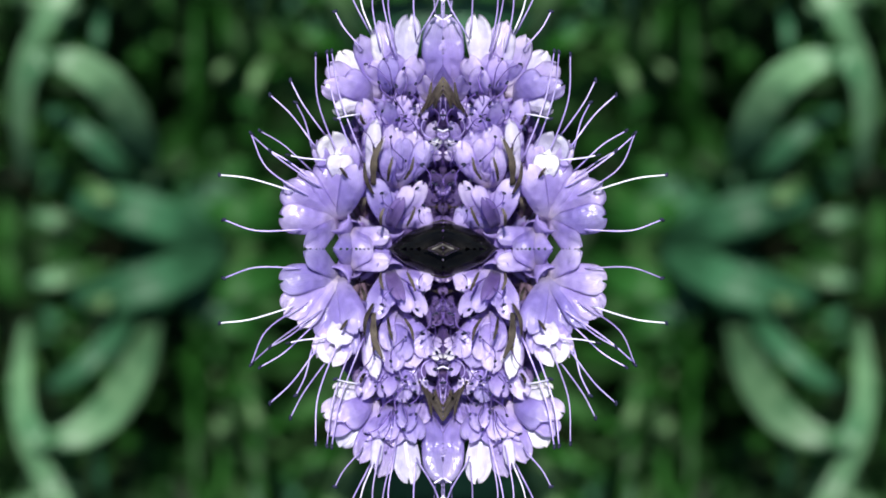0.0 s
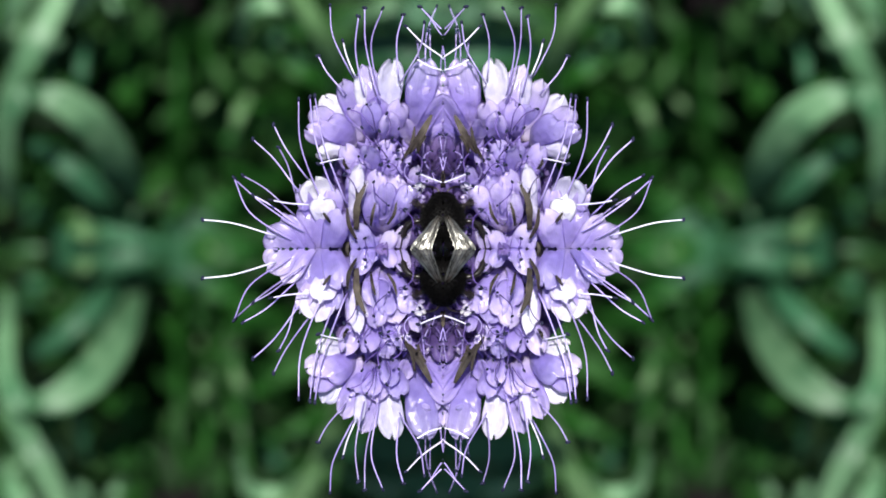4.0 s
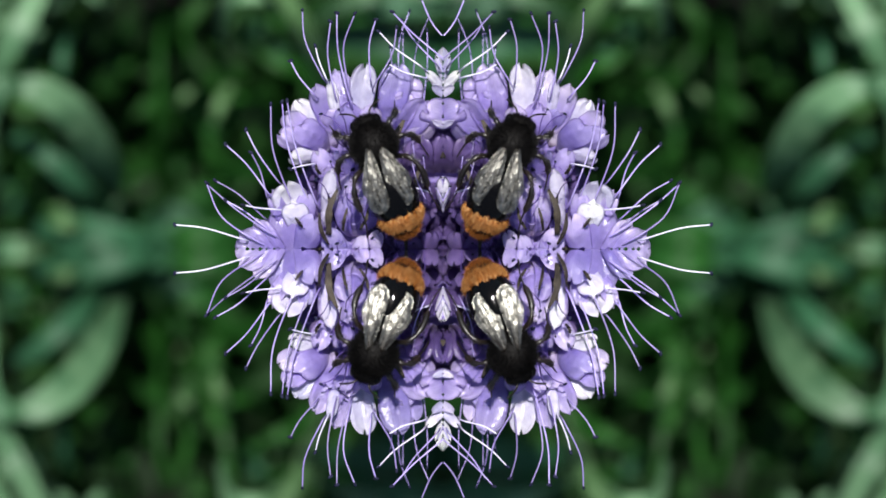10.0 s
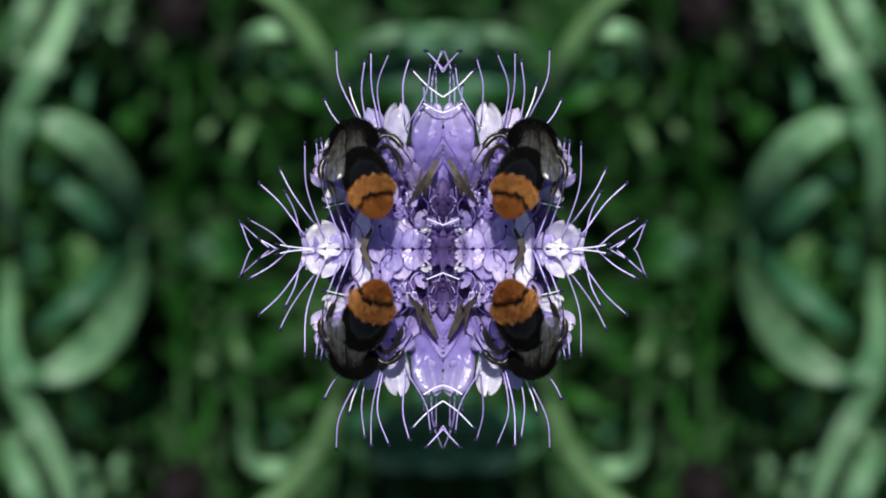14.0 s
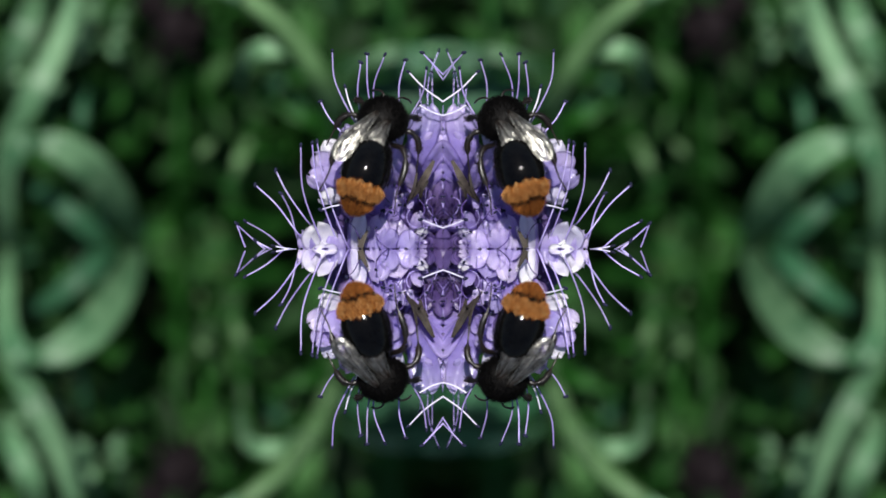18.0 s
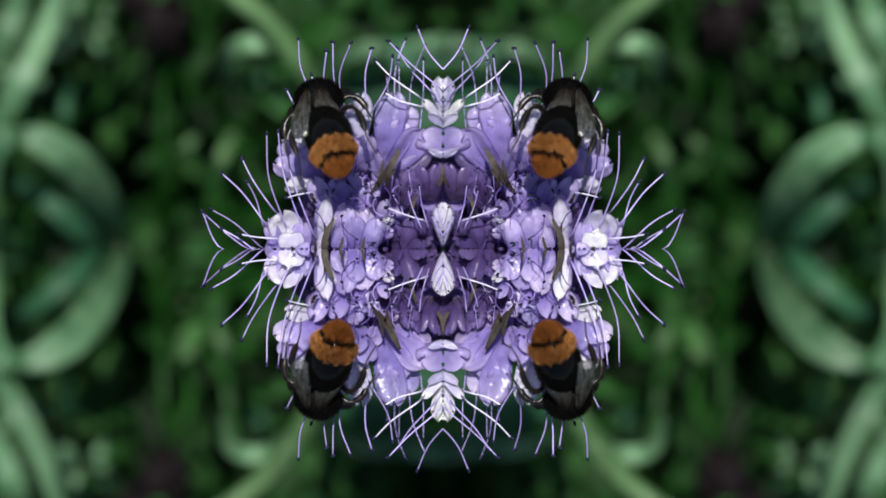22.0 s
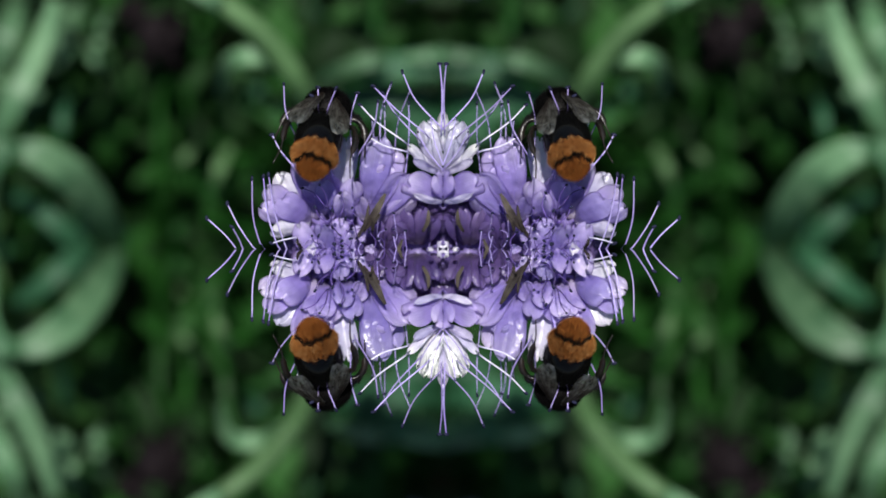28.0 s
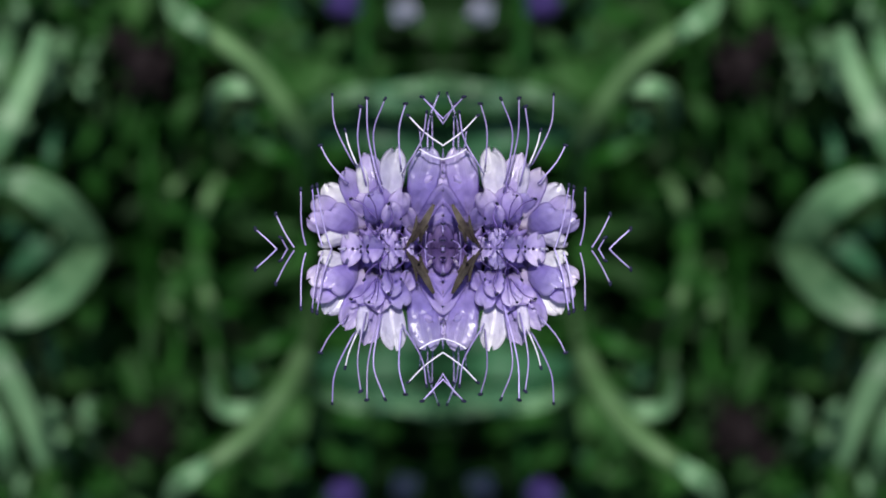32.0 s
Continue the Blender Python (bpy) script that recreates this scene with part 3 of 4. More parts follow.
def build_head():
    rnd = random.Random(11)
    head = new("flower_head")
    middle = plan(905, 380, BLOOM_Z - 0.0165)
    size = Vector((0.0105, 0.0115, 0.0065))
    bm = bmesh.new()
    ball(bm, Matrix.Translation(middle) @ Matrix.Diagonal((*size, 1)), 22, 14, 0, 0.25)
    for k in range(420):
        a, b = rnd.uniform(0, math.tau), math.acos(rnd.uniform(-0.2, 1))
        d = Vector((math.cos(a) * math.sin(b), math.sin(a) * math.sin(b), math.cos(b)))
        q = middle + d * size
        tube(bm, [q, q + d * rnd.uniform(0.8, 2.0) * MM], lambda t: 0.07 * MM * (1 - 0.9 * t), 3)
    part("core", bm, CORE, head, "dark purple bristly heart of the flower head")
    bm = bmesh.new()
    tube(bm, spline([middle + Vector(q) for q in ((0.004, -0.012, -0.30), (0.006, -0.008, -0.19), (0.002, -0.004, -0.09), (0, 0, 0))], 7), lambda t: (1.9 - 0.6 * t) * MM, 8)
    part("stem", bm, STEM, head, "hairy green flower stem")
    blossoms = [floret(head, u, v, lift, petals, 20 + k) for k, (u, v, lift, petals) in enumerate(BLOSSOMS)]
    # Younger blossoms deeper in the head, its shade put into their dark violet.
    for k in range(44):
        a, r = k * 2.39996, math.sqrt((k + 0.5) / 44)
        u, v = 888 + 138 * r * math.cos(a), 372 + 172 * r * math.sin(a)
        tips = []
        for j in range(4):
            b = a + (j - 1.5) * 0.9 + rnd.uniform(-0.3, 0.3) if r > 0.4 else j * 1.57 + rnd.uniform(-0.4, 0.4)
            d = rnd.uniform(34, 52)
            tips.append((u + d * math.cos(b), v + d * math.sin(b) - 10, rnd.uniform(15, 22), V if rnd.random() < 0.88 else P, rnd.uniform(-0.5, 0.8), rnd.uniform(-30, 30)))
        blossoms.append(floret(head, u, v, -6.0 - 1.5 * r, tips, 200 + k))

    def nearest(u, v):
        return min(blossoms[:len(BLOSSOMS)], key=lambda f: math.hypot(f["rest"][0] - u, f["rest"][1] - v))

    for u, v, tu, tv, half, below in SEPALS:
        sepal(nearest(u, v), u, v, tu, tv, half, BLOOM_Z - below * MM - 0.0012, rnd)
    for root_u, root_v, tip_u, tip_v, bow, *tags in FILAMENTS:
        owner = nearest(root_u, root_v)
        rear = 6.0 * MM if "thin" in tags else -1.8 * MM if "front" in tags else -2.5 * MM if "dark" in tags else 0.0
        a, b = plan(root_u, root_v, BLOOM_Z - rear + rnd.uniform(-1.2, 0.4) * MM), plan(tip_u, tip_v, BLOOM_Z - rear + rnd.uniform(-2, 2) * MM)
        across = Vector((a.y - b.y, b.x - a.x, 0)) * bow
        foot = a - (b - a) * 0.12 - Vector((0, 0, 4.5 * MM))
        line = spline([foot, a + across * 0.3, a.lerp(b, 0.55) + across, b], 6)
        stamen(owner, line, 0.085 if "dark" in tags or "thin" in tags or "front" in tags else 0.118, CURL if "dark" in tags else WHITE_FILAMENT if "white" in tags else FILAMENT, rnd, 0.75 if "dark" in tags or "thin" in tags else 0.45 if "front" in tags else 0.95)
    # Stamens that are still curled up over the younger blossoms.
    for k in range(26):
        u, v = (rnd.gauss(930, 30), rnd.gauss(258, 26)) if k < 9 else (rnd.uniform(836, 970), rnd.uniform(230, 480))
        z = BLOOM_Z + rnd.uniform(0.6, 2.0) * MM if k < 9 else BLOOM_Z + rnd.uniform(-3.5, 0.0) * MM
        a0, r, way = rnd.uniform(0, math.tau), rnd.uniform(5, 13), rnd.choice((-1, 1))
        pts = [plan(u + r * math.cos(a0 + way * 0.62 * j) * (1 - 0.07 * j) - 2.5 * j * way * 0.4, v + r * math.sin(a0 + way * 0.62 * j) * (1 - 0.07 * j) + (6 - j) * 2.4, z - (5 - j if j < 5 else 0) * 0.5 * MM) for j in range(7)]
        stamen(nearest(u, v), spline(pts, 3), 0.07, CURL if k % 3 else FILAMENT, rnd, 0.75)
    # Fine threads that cross the shaded heart.
    for k in range(16):
        u, v = rnd.uniform(808, 890), rnd.uniform(235, 450)
        z = BLOOM_Z - rnd.uniform(0.5, 3.5) * MM
        du, dv = rnd.uniform(-14, 22), -rnd.uniform(26, 60)
        bow = rnd.uniform(-18, 18)
        pts = [plan(u, v, z - 2.5 * MM), plan(u + du * 0.2 + bow, v + dv * 0.4, z), plan(u + du * 0.7 + bow, v + dv * 0.8, z), plan(u + du, v + dv, z + 0.4 * MM)]
        stamen(nearest(u, v), spline(pts, 5), 0.065, CURL if k % 3 else FILAMENT, rnd, 0.6)
    tagged(head, "lavender blossom head with long dark-tipped stamens in full bloom", "flower", group="mirrored flower heads")
    return head


HEADS = four(build_head(), Matrix.Identity(4))


# ---- bees ----
def fuzz(bm, centre, size, count, length, slot, rnd, keep=lambda d: True, lean=(0, -0.6, 0)):
    """Hairs that stand on an ellipsoid."""
    done = 0
    while done < count:
        d = Vector((rnd.gauss(0, 1), rnd.gauss(0, 1), rnd.gauss(0, 1))).normalized()
        if d.z < -0.35 or not keep(d):
            continue
        done += 1
        p = Vector(centre) + Vector((d.x * size[0], d.y * size[1], d.z * size[2]))
        way = (d + Vector(lean) + Vector((rnd.gauss(0, 0.25), rnd.gauss(0, 0.25), rnd.gauss(0, 0.25)))).normalized()
        side = way.orthogonal().normalized() * 0.034 * MM
        tip = p + way * length * rnd.uniform(0.6, 1.2)
        a, b, c = bm.verts.new(p - side), bm.verts.new(p + side), bm.verts.new(tip)
        e = bm.verts.new(p + way.cross(side))
        for f in (bm.faces.new((a, b, c)), bm.faces.new((b, e, c)), bm.faces.new((e, a, c))):
            f.material_index = slot


def tail_shape(co):
    """Draws a point of the abdomen in with the rings, the narrowing tail and its downward bend."""
    k = co.y / MM + 3.6
    ring = 1 + 0.03 * abs(math.sin((k + 5.2) * 1.05)) ** 0.6
    taper = 1 - 0.16 * max(0.0, -k - 1.6) / 3.6
    h, bend = (co.z - 3.5 * MM) * ring * taper, max(0.0, -co.y) / (10.5 * MM)
    if bend == 0:
        return Vector((co.x * ring * taper, co.y, h + 3.5 * MM))
    return Vector((co.x * ring * taper, -(10.5 * MM + h) * math.sin(bend), (10.5 * MM + h) * math.cos(bend) - 7.0 * MM))


def bee_leg(bee, x, points, rnd):
    """A leg: thigh, flattened shin with bristles, and the thin jointed foot."""
    bm = bmesh.new()
    line = [Vector((x * q[0], q[1], q[2])) * MM for q in points]
    line = spline(line, 4)
    n = len(line) - 1
    tube(bm, line, lambda t: (0.34 if t < 0.3 else 0.26 if t < 0.42 else 0.42 if t < 0.68 else 0.17 - 0.08 * t) * MM, 7)
    for q in line[3:int(n * 0.72)]:
        fuzz(bm, q, (0.36 * MM, 0.36 * MM, 0.36 * MM), 22, 0.5 * MM, 0, rnd, lean=(0, -0.3, 0))
    part("leg", bm, LEG, bee)


def wing_mesh(length, width):
    """A wing that lies back along -y from its root, wider towards its round end, with raised veins."""
    bm = bmesh.new()
    n = 18

    def edge(t):
        w = 0.22 + 0.86 * t ** 0.8
        return width * (w * math.sqrt(max(0.0, 1 - ((t - 0.66) / 0.345) ** 2.4)) if t > 0.66 else w)

    def at(t, u):
        return Vector((u * edge(t) + 0.25 * width * math.sin(t * 2.0), -length * t, 0.5 * math.sin(t * 2.6) - 0.5 * t * t - 0.14 * u * u * width + 0.05 * math.sin(11 * u + 7 * t) * t)) * MM

    rows = [[bm.verts.new(at(j / n, i / 5 - 1)) for i in range(11)] for j in range(n + 1)]
    for j in range(n):
        for i in range(10):
            bm.faces.new((rows[j][i], rows[j][i + 1], rows[j + 1][i + 1], rows[j + 1][i])).smooth = True
    bmesh.ops.solidify(bm, geom=bm.faces[:], thickness=0.00003)
    lift = Vector((0, 0, 0.05 * MM))
    for u, far in ((-0.96, 0.9), (-0.6, 0.84), (-0.1, 0.8), (0.35, 0.74), (0.72, 0.6)):
        tube(bm, [at(far * k / 10, u * (0.5 + 0.5 * k / 10)) + lift for k in range(11)], 0.045 * MM, 4, 1)
    for t, u, w in ((0.45, -0.7, -0.1), (0.62, -0.4, 0.3), (0.75, -0.8, -0.2)):
        tube(bm, [at(t + 0.04 * k / 4, u + (w - u) * k / 4) + lift for k in range(5)], 0.04 * MM, 4, 1)
    return mesh_of("wing", bm, WING, LEG)


WING_ROOTS = [("forewing", x, Vector((x * 0.75, 2.9, 6.45 + 0.14 * x)) * MM) for x in (-1, 1)] + [("hindwing", x, Vector((x * 0.95, 2.3, 6.15)) * MM) for x in (-1, 1)]


def build_bee():
    """A bee about 16 mm long that looks along +y, its feet at z = 0."""
    rnd = random.Random(3)
    bee = new("bee")
    bm = bmesh.new()
    spot, size = Vector((0, 3.4, 4.1)) * MM, Vector((2.85, 2.75, 2.5)) * MM
    ball(bm, Matrix.Translation(spot) @ Matrix.Diagonal((*size, 1)), 20, 14)
    fuzz(bm, spot, size, 4600, 0.62 * MM, 0, rnd, lean=(0, -0.35, 0.1))
    part("thorax", bm, FUR, bee, "furry black thorax")
    bm = bmesh.new()
    spot, size = Vector((0, 6.2, 2.9)) * MM, Vector((1.75, 1.15, 1.6)) * MM
    ball(bm, Matrix.Translation(spot) @ Matrix.Diagonal((*size, 1)), 16, 12)
    fuzz(bm, spot, size, 1100, 0.5 * MM, 0, rnd, lean=(0, 0.1, 0))
    head = part("head", bm, FUR, bee)
    for x in (-1, 1):
        bm = bmesh.new()
        ball(bm, Matrix.Translation(Vector((x * 1.55, 6.5, 2.9)) * MM) @ Matrix.Diagonal((0.5 * MM, 0.7 * MM, 1.0 * MM, 1)), 12, 8)
        part("eye", bm, SHELL, head, "glossy black eye")
        bm = bmesh.new()
        tube(bm, [q * MM for q in spline([(x * 0.6, 7.1, 3.2), (x * 1.2, 7.9, 3.4), (x * 2.1, 8.5, 2.6), (x * 2.6, 8.8, 1.6)], 3)], 0.13 * MM, 6)
        part("antenna", bm, LEG, head)
    # The abdomen: overlapping rings, glossy black in front, orange fur with a dark band behind.
    bm = bmesh.new()
    middle, size = Vector((0, -3.6, 3.5)) * MM, Vector((3.0, 5.1, 2.75)) * MM
    ball(bm, Matrix.Translation(middle) @ Matrix.Diagonal((*size, 1)), 28, 30)
    for v in bm.verts:
        v.co = tail_shape(v.co)
    belly = part("abdomen", bm, SHELL, bee, "glossy black abdomen")

    def band(d):
        """Where the ragged dark band runs across the tail."""
        return d.y + 0.63 + 0.09 * d.x * d.x - 0.02 * math.sin(7 * d.x) - 0.02 * math.sin(17 * d.x + 1)

    for name, material, label, hairs in (
            ("fur_band", GOLD, "golden-orange fur band", [(5200, 0.8, lambda d: 0.05 < band(d) < rnd.uniform(0.26, 0.36))]),
            ("tail_fur", RUST, "rust-red fur on the tail", [(5600, 0.95, lambda d: band(d) < rnd.uniform(-0.12, -0.04) and d.y > -1.1)]),
            ("dark_band", FUR, "dark fur band across the tail", [(1300, 0.6, lambda d: abs(band(d) + 0.02) < rnd.uniform(0.02, 0.1)), (350, 0.35, lambda d: -0.25 < d.y < 0.8)])):
        bm = bmesh.new()
        for count, length, keep in hairs:
            fuzz(bm, middle, size, count, length * MM, 0, rnd, keep, (0, -0.7, 0.1))
        for v in bm.verts:
            v.co = tail_shape(v.co)
        part(name, bm, material, belly, label)
    fore, hind = wing_mesh(8.2, 1.5), wing_mesh(5.6, 1.05)
    for kind, x, root in WING_ROOTS:
        piece(kind, fore if kind == "forewing" else hind, bee, Matrix.Translation(root), "smoky translucent veined wing")
    for x in (-1, 1):
        bee_leg(bee, x, ((1.6, 4.6, 2.6), (2.9, 5.6, 3.0), (3.9, 6.4, 2.2), (4.1, 7.2, 0.9), (4.4, 8.2, 0.0)), rnd)
        bee_leg(bee, x, ((1.9, 3.2, 2.4), (3.6, 3.4, 3.4), (5.0, 2.9, 2.6), (5.6, 1.4, 1.0), (5.9, 0.0, 0.0)), rnd)
        bee_leg(bee, x, ((1.9, 1.4, 2.4), (3.6, 0.4, 3.6), (4.5, -1.8, 3.0), (4.4, -4.6, 1.6), (4.9, -6.9, 0.2)), rnd)
    tagged(bee, "furry black bee with a rust-orange tail on the blossoms", "bee", group="mirrored bees")
    return bee


BEE = build_bee()
BEES = [BEE] + [copy_thing(BEE, Matrix.Identity(4)) for _ in range(3)]
for b, quarter in zip(BEES, QUARTERS):
    if quarter[0] * quarter[1] < 0:
        b.scale = (-1, 1, 1)


# ---- undergrowth ----
PLANTS = []


def plant(name, z, leaves, stalk, label, category="plant", stem_material=None, group=""):
    """A plant of the bed in all four quarters. leaves: (points on the plan with height, half width in mm, material, part name). stalk: points on the plan from the soil up."""
    ob = new(name)
    bm = bmesh.new()
    line = [plan(*q) for q in stalk[0]]
    tube(bm, spline(line, 7), lambda t: stalk[1] * MM * (1.15 - 0.45 * t), 8)
    part("stem", bm, stem_material or STEM, ob)
    for pts, half, material, kind in leaves:
        bm = bmesh.new()
        line = spline([plan(*q) for q in pts], 6)
        if kind == "stalk":
            tube(bm, line, lambda t: half * MM * (1.0 - 0.3 * t), 8)
        else:
            ribbon(bm, line, lambda t: half * MM * (0.18 + 0.85 * math.sin(math.pi * min(0.97, 0.1 + 0.9 * t)) ** 0.7), 0.3, 0.0005, curl=0.12, wave=0.06)
        part(kind, bm, material, ob)
    tagged(ob, label, category, group=group)
    PLANTS.append((four(ob, Matrix.Identity(4)), z))
    return ob


# Arching pale leaves at the sides of the bed.
plant("arching_plant", 0.16, [
    ([(1360, 345, 0.125), (1390, 268, 0.15), (1438, 196, 0.165), (1500, 152, 0.17), (1562, 142, 0.17)], 3.6, PALE_LEAF, "leaf"),
    ([(1530, 150, 0.17), (1568, 146, 0.174), (1594, 195, 0.17), (1594, 280, 0.158), (1585, 350, 0.14)], 2.3, PALE_LEAF, "leaf"),
    ([(1365, 320, 0.12), (1400, 235, 0.14), (1450, 165, 0.15), (1510, 118, 0.155), (1570, 90, 0.15)], 1.6, MID_LEAF, "leaf"),
    ([(1360, 420, 0.10), (1405, 350, 0.135), (1455, 295, 0.145), (1510, 250, 0.145), (1555, 230, 0.14)], 2.2, TEAL_LEAF, "leaf"),
    ([(1470, -120, 0.16), (1500, -30, 0.165), (1545, 60, 0.168), (1590, 150, 0.16), (1610, 260, 0.15)], 2.3, PALE_LEAF, "leaf"),
], ([(1400, 560, 0.0), (1370, 480, 0.05), (1360, 400, 0.10), (1362, 345, 0.126)], 1.0), "pale grey-green plant with broad arching leaves", group="arching plants")
plant("tall_leafy_plant", 0.15, [
    ([(1450, 40, 0.14), (1458, 80, 0.15), (1462, 120, 0.15), (1458, 150, 0.14)], 1.1, TEAL_LEAF, "leaf"),
    ([(1430, -110, 0.13), (1452, -60, 0.145), (1470, 0, 0.145)], 2.0, PALE_LEAF, "leaf"),
    ([(1530, -150, 0.13), (1548, -80, 0.15), (1580, -10, 0.15), (1600, 40, 0.14)], 2.5, PALE_LEAF, "leaf"),
    ([(1490, -230, 0.13), (1460, -180, 0.14), (1430, -150, 0.14)], 2.0, MID_LEAF, "leaf"),
    ([(1560, -260, 0.13), (1600, -200, 0.14), (1640, -120, 0.14)], 2.4, LIME_LEAF, "leaf"),
], ([(1500, 140, 0.0), (1480, 60, 0.06), (1470, -60, 0.11), (1500, -200, 0.13)], 1.2), "leafy plant with pale upright leaves", group="leafy plants")
# The thick light-green stem that bends over behind the blossoms, with its hooked side shoot.
plant("bending_stem", 0.19, [
    ([(1012, 95, 0.17), (1042, 28, 0.185), (1088, -38, 0.19), (1145, -92, 0.195), (1210, -135, 0.195), (1240, -160, 0.19)], 2.4, LIME_LEAF, "stalk"),
    ([(1180, -112, 0.198), (1215, -140, 0.2), (1240, -160, 0.195), (1255, -200, 0.18)], 2.0, PALE_LEAF, "leaf"),
    ([(1235, -150, 0.185), (1180, -175, 0.178), (1140, -215, 0.17)], 1.5, MID_LEAF, "leaf"),
    ([(1070, 15, 0.178), (1095, -12, 0.186), (1135, -18, 0.188), (1168, 0, 0.182), (1180, 60, 0.16)], 1.7, PALE_LEAF, "leaf"),
    ([(1160, 20, 0.13), (1172, 110, 0.13), (1168, 200, 0.12)], 1.0, MID_LEAF, "leaf"),
], ([(1010, 310, 0.0), (1000, 230, 0.06), (1002, 150, 0.13), (1015, 95, 0.17)], 1.5), "thick light green stem bending over with a hooked shoot", "stem", LIME_LEAF, group="bending stems")
plant("hooked_stem", 0.13, [
    ([(1290, 330, 0.10), (1288, 180, 0.125), (1285, 60, 0.13), (1270, 25, 0.135), (1250, 32, 0.13)], 1.1, MID_LEAF, "stalk"),
    ([(1250, 32, 0.13), (1238, 90, 0.125), (1240, 150, 0.12)], 1.0, MID_LEAF, "leaf"),
], ([(1300, 480, 0.0), (1295, 420, 0.05), (1290, 330, 0.10)], 1.1), "slender dark green stem with a hooked top", "stem", group="hooked stems")
plant("bud_plant", 0.15, [
    ([(1160, 140, 0.14), (1180, 175, 0.152), (1192, 215, 0.148)], 1.2, LIME_LEAF, "leaf"),
    ([(1150, 190, 0.13), (1185, 215, 0.145), (1215, 225, 0.14)], 1.4, GREEN_LEAF, "leaf"),
    ([(1222, 140, 0.13), (1240, 158, 0.145), (1256, 178, 0.14)], 0.9, LIME_LEAF, "leaf"),
    ([(1090, 150, 0.12), (1130, 165, 0.14), (1170, 160, 0.145)], 1.0, MID_LEAF, "leaf"),
    ([(1090, 300, 0.12), (1150, 290, 0.13), (1210, 270, 0.14)], 1.3, MID_LEAF, "leaf"),
], ([(1200, 420, 0.0), (1195, 340, 0.06), (1190, 260, 0.11), (1182, 185, 0.147)], 0.8), "small plant with pale opening buds", group="bud plants")
plant("broad_leaf_plant", 0.12, [
    ([(1100, 470, 0.09), (1160, 430, 0.115), (1230, 410, 0.12), (1290, 430, 0.11)], 3.6, GREEN_LEAF, "leaf"),
    ([(1130, 360, 0.09), (1190, 350, 0.115), (1250, 330, 0.12)], 3.0, GREEN_LEAF, "leaf"),
    ([(1290, 500, 0.08), (1350, 450, 0.11), (1430, 420, 0.11)], 4.0, TEAL_LEAF, "leaf"),
    ([(1240, 474, 0.12), (1330, 434, 0.138), (1430, 402, 0.14), (1510, 396, 0.13)], 4.2, TEAL_LEAF, "leaf"),
    ([(1420, 380, 0.135), (1452, 386, 0.146), (1482, 380, 0.14)], 1.5, LIME_LEAF, "leaf"),
    ([(1120, 420, 0.09), (1200, 400, 0.112), (1290, 385, 0.114), (1370, 395, 0.105)], 4.6, TEAL_LEAF, "leaf"),
    ([(1400, 350, 0.10), (1440, 365, 0.12), (1480, 360, 0.12)], 1.5, LIME_LEAF, "leaf"),
    ([(1370, 410, 0.10), (1400, 400, 0.125), (1440, 402, 0.12)], 1.4, PALE_LEAF, "leaf"),
    ([(1460, 460, 0.09), (1520, 430, 0.12), (1580, 420, 0.12)], 1.9, PALE_LEAF, "leaf"),
], ([(1260, 560, 0.0), (1255, 500, 0.05), (1240, 440, 0.10), (1232, 412, 0.119)], 1.1), "low plant with broad mid-green leaves", group="broad-leaved plants")
plant("back_leaf_plant", 0.15, [
    ([(690, 0, 0.14), (760, -10, 0.155), (830, -5, 0.158), (910, 0, 0.158), (1000, 15, 0.15)], 2.8, TEAL_LEAF, "leaf"),
    ([(700, -40, 0.14), (790, -25, 0.16), (860, -18, 0.16)], 1.4, PALE_LEAF, "leaf"),
    ([(860, -10, 0.15), (905, -15, 0.163), (960, 0, 0.16), (1010, 30, 0.15)], 1.5, PALE_LEAF, "leaf"),
    ([(740, 60, 0.13), (830, 70, 0.145), (930, 60, 0.145), (1010, 70, 0.14)], 3.4, TEAL_LEAF, "leaf"),
    ([(720, 120, 0.13), (800, 115, 0.145), (880, 118, 0.145)], 3.0, TEAL_LEAF, "leaf"),
    ([(905, -180, 0.12), (908, -110, 0.13), (903, -50, 0.135)], 1.5, GREEN_LEAF, "stalk"),
    ([(990, 130, 0.12), (1060, 110, 0.13), (1110, 90, 0.13)], 1.5, MID_LEAF, "leaf"),
], ([(860, 200, 0.0), (850, 130, 0.06), (840, 70, 0.12), (835, 0, 0.156)], 1.0), "bluish green plant with flat spreading leaves", group="spreading plants")


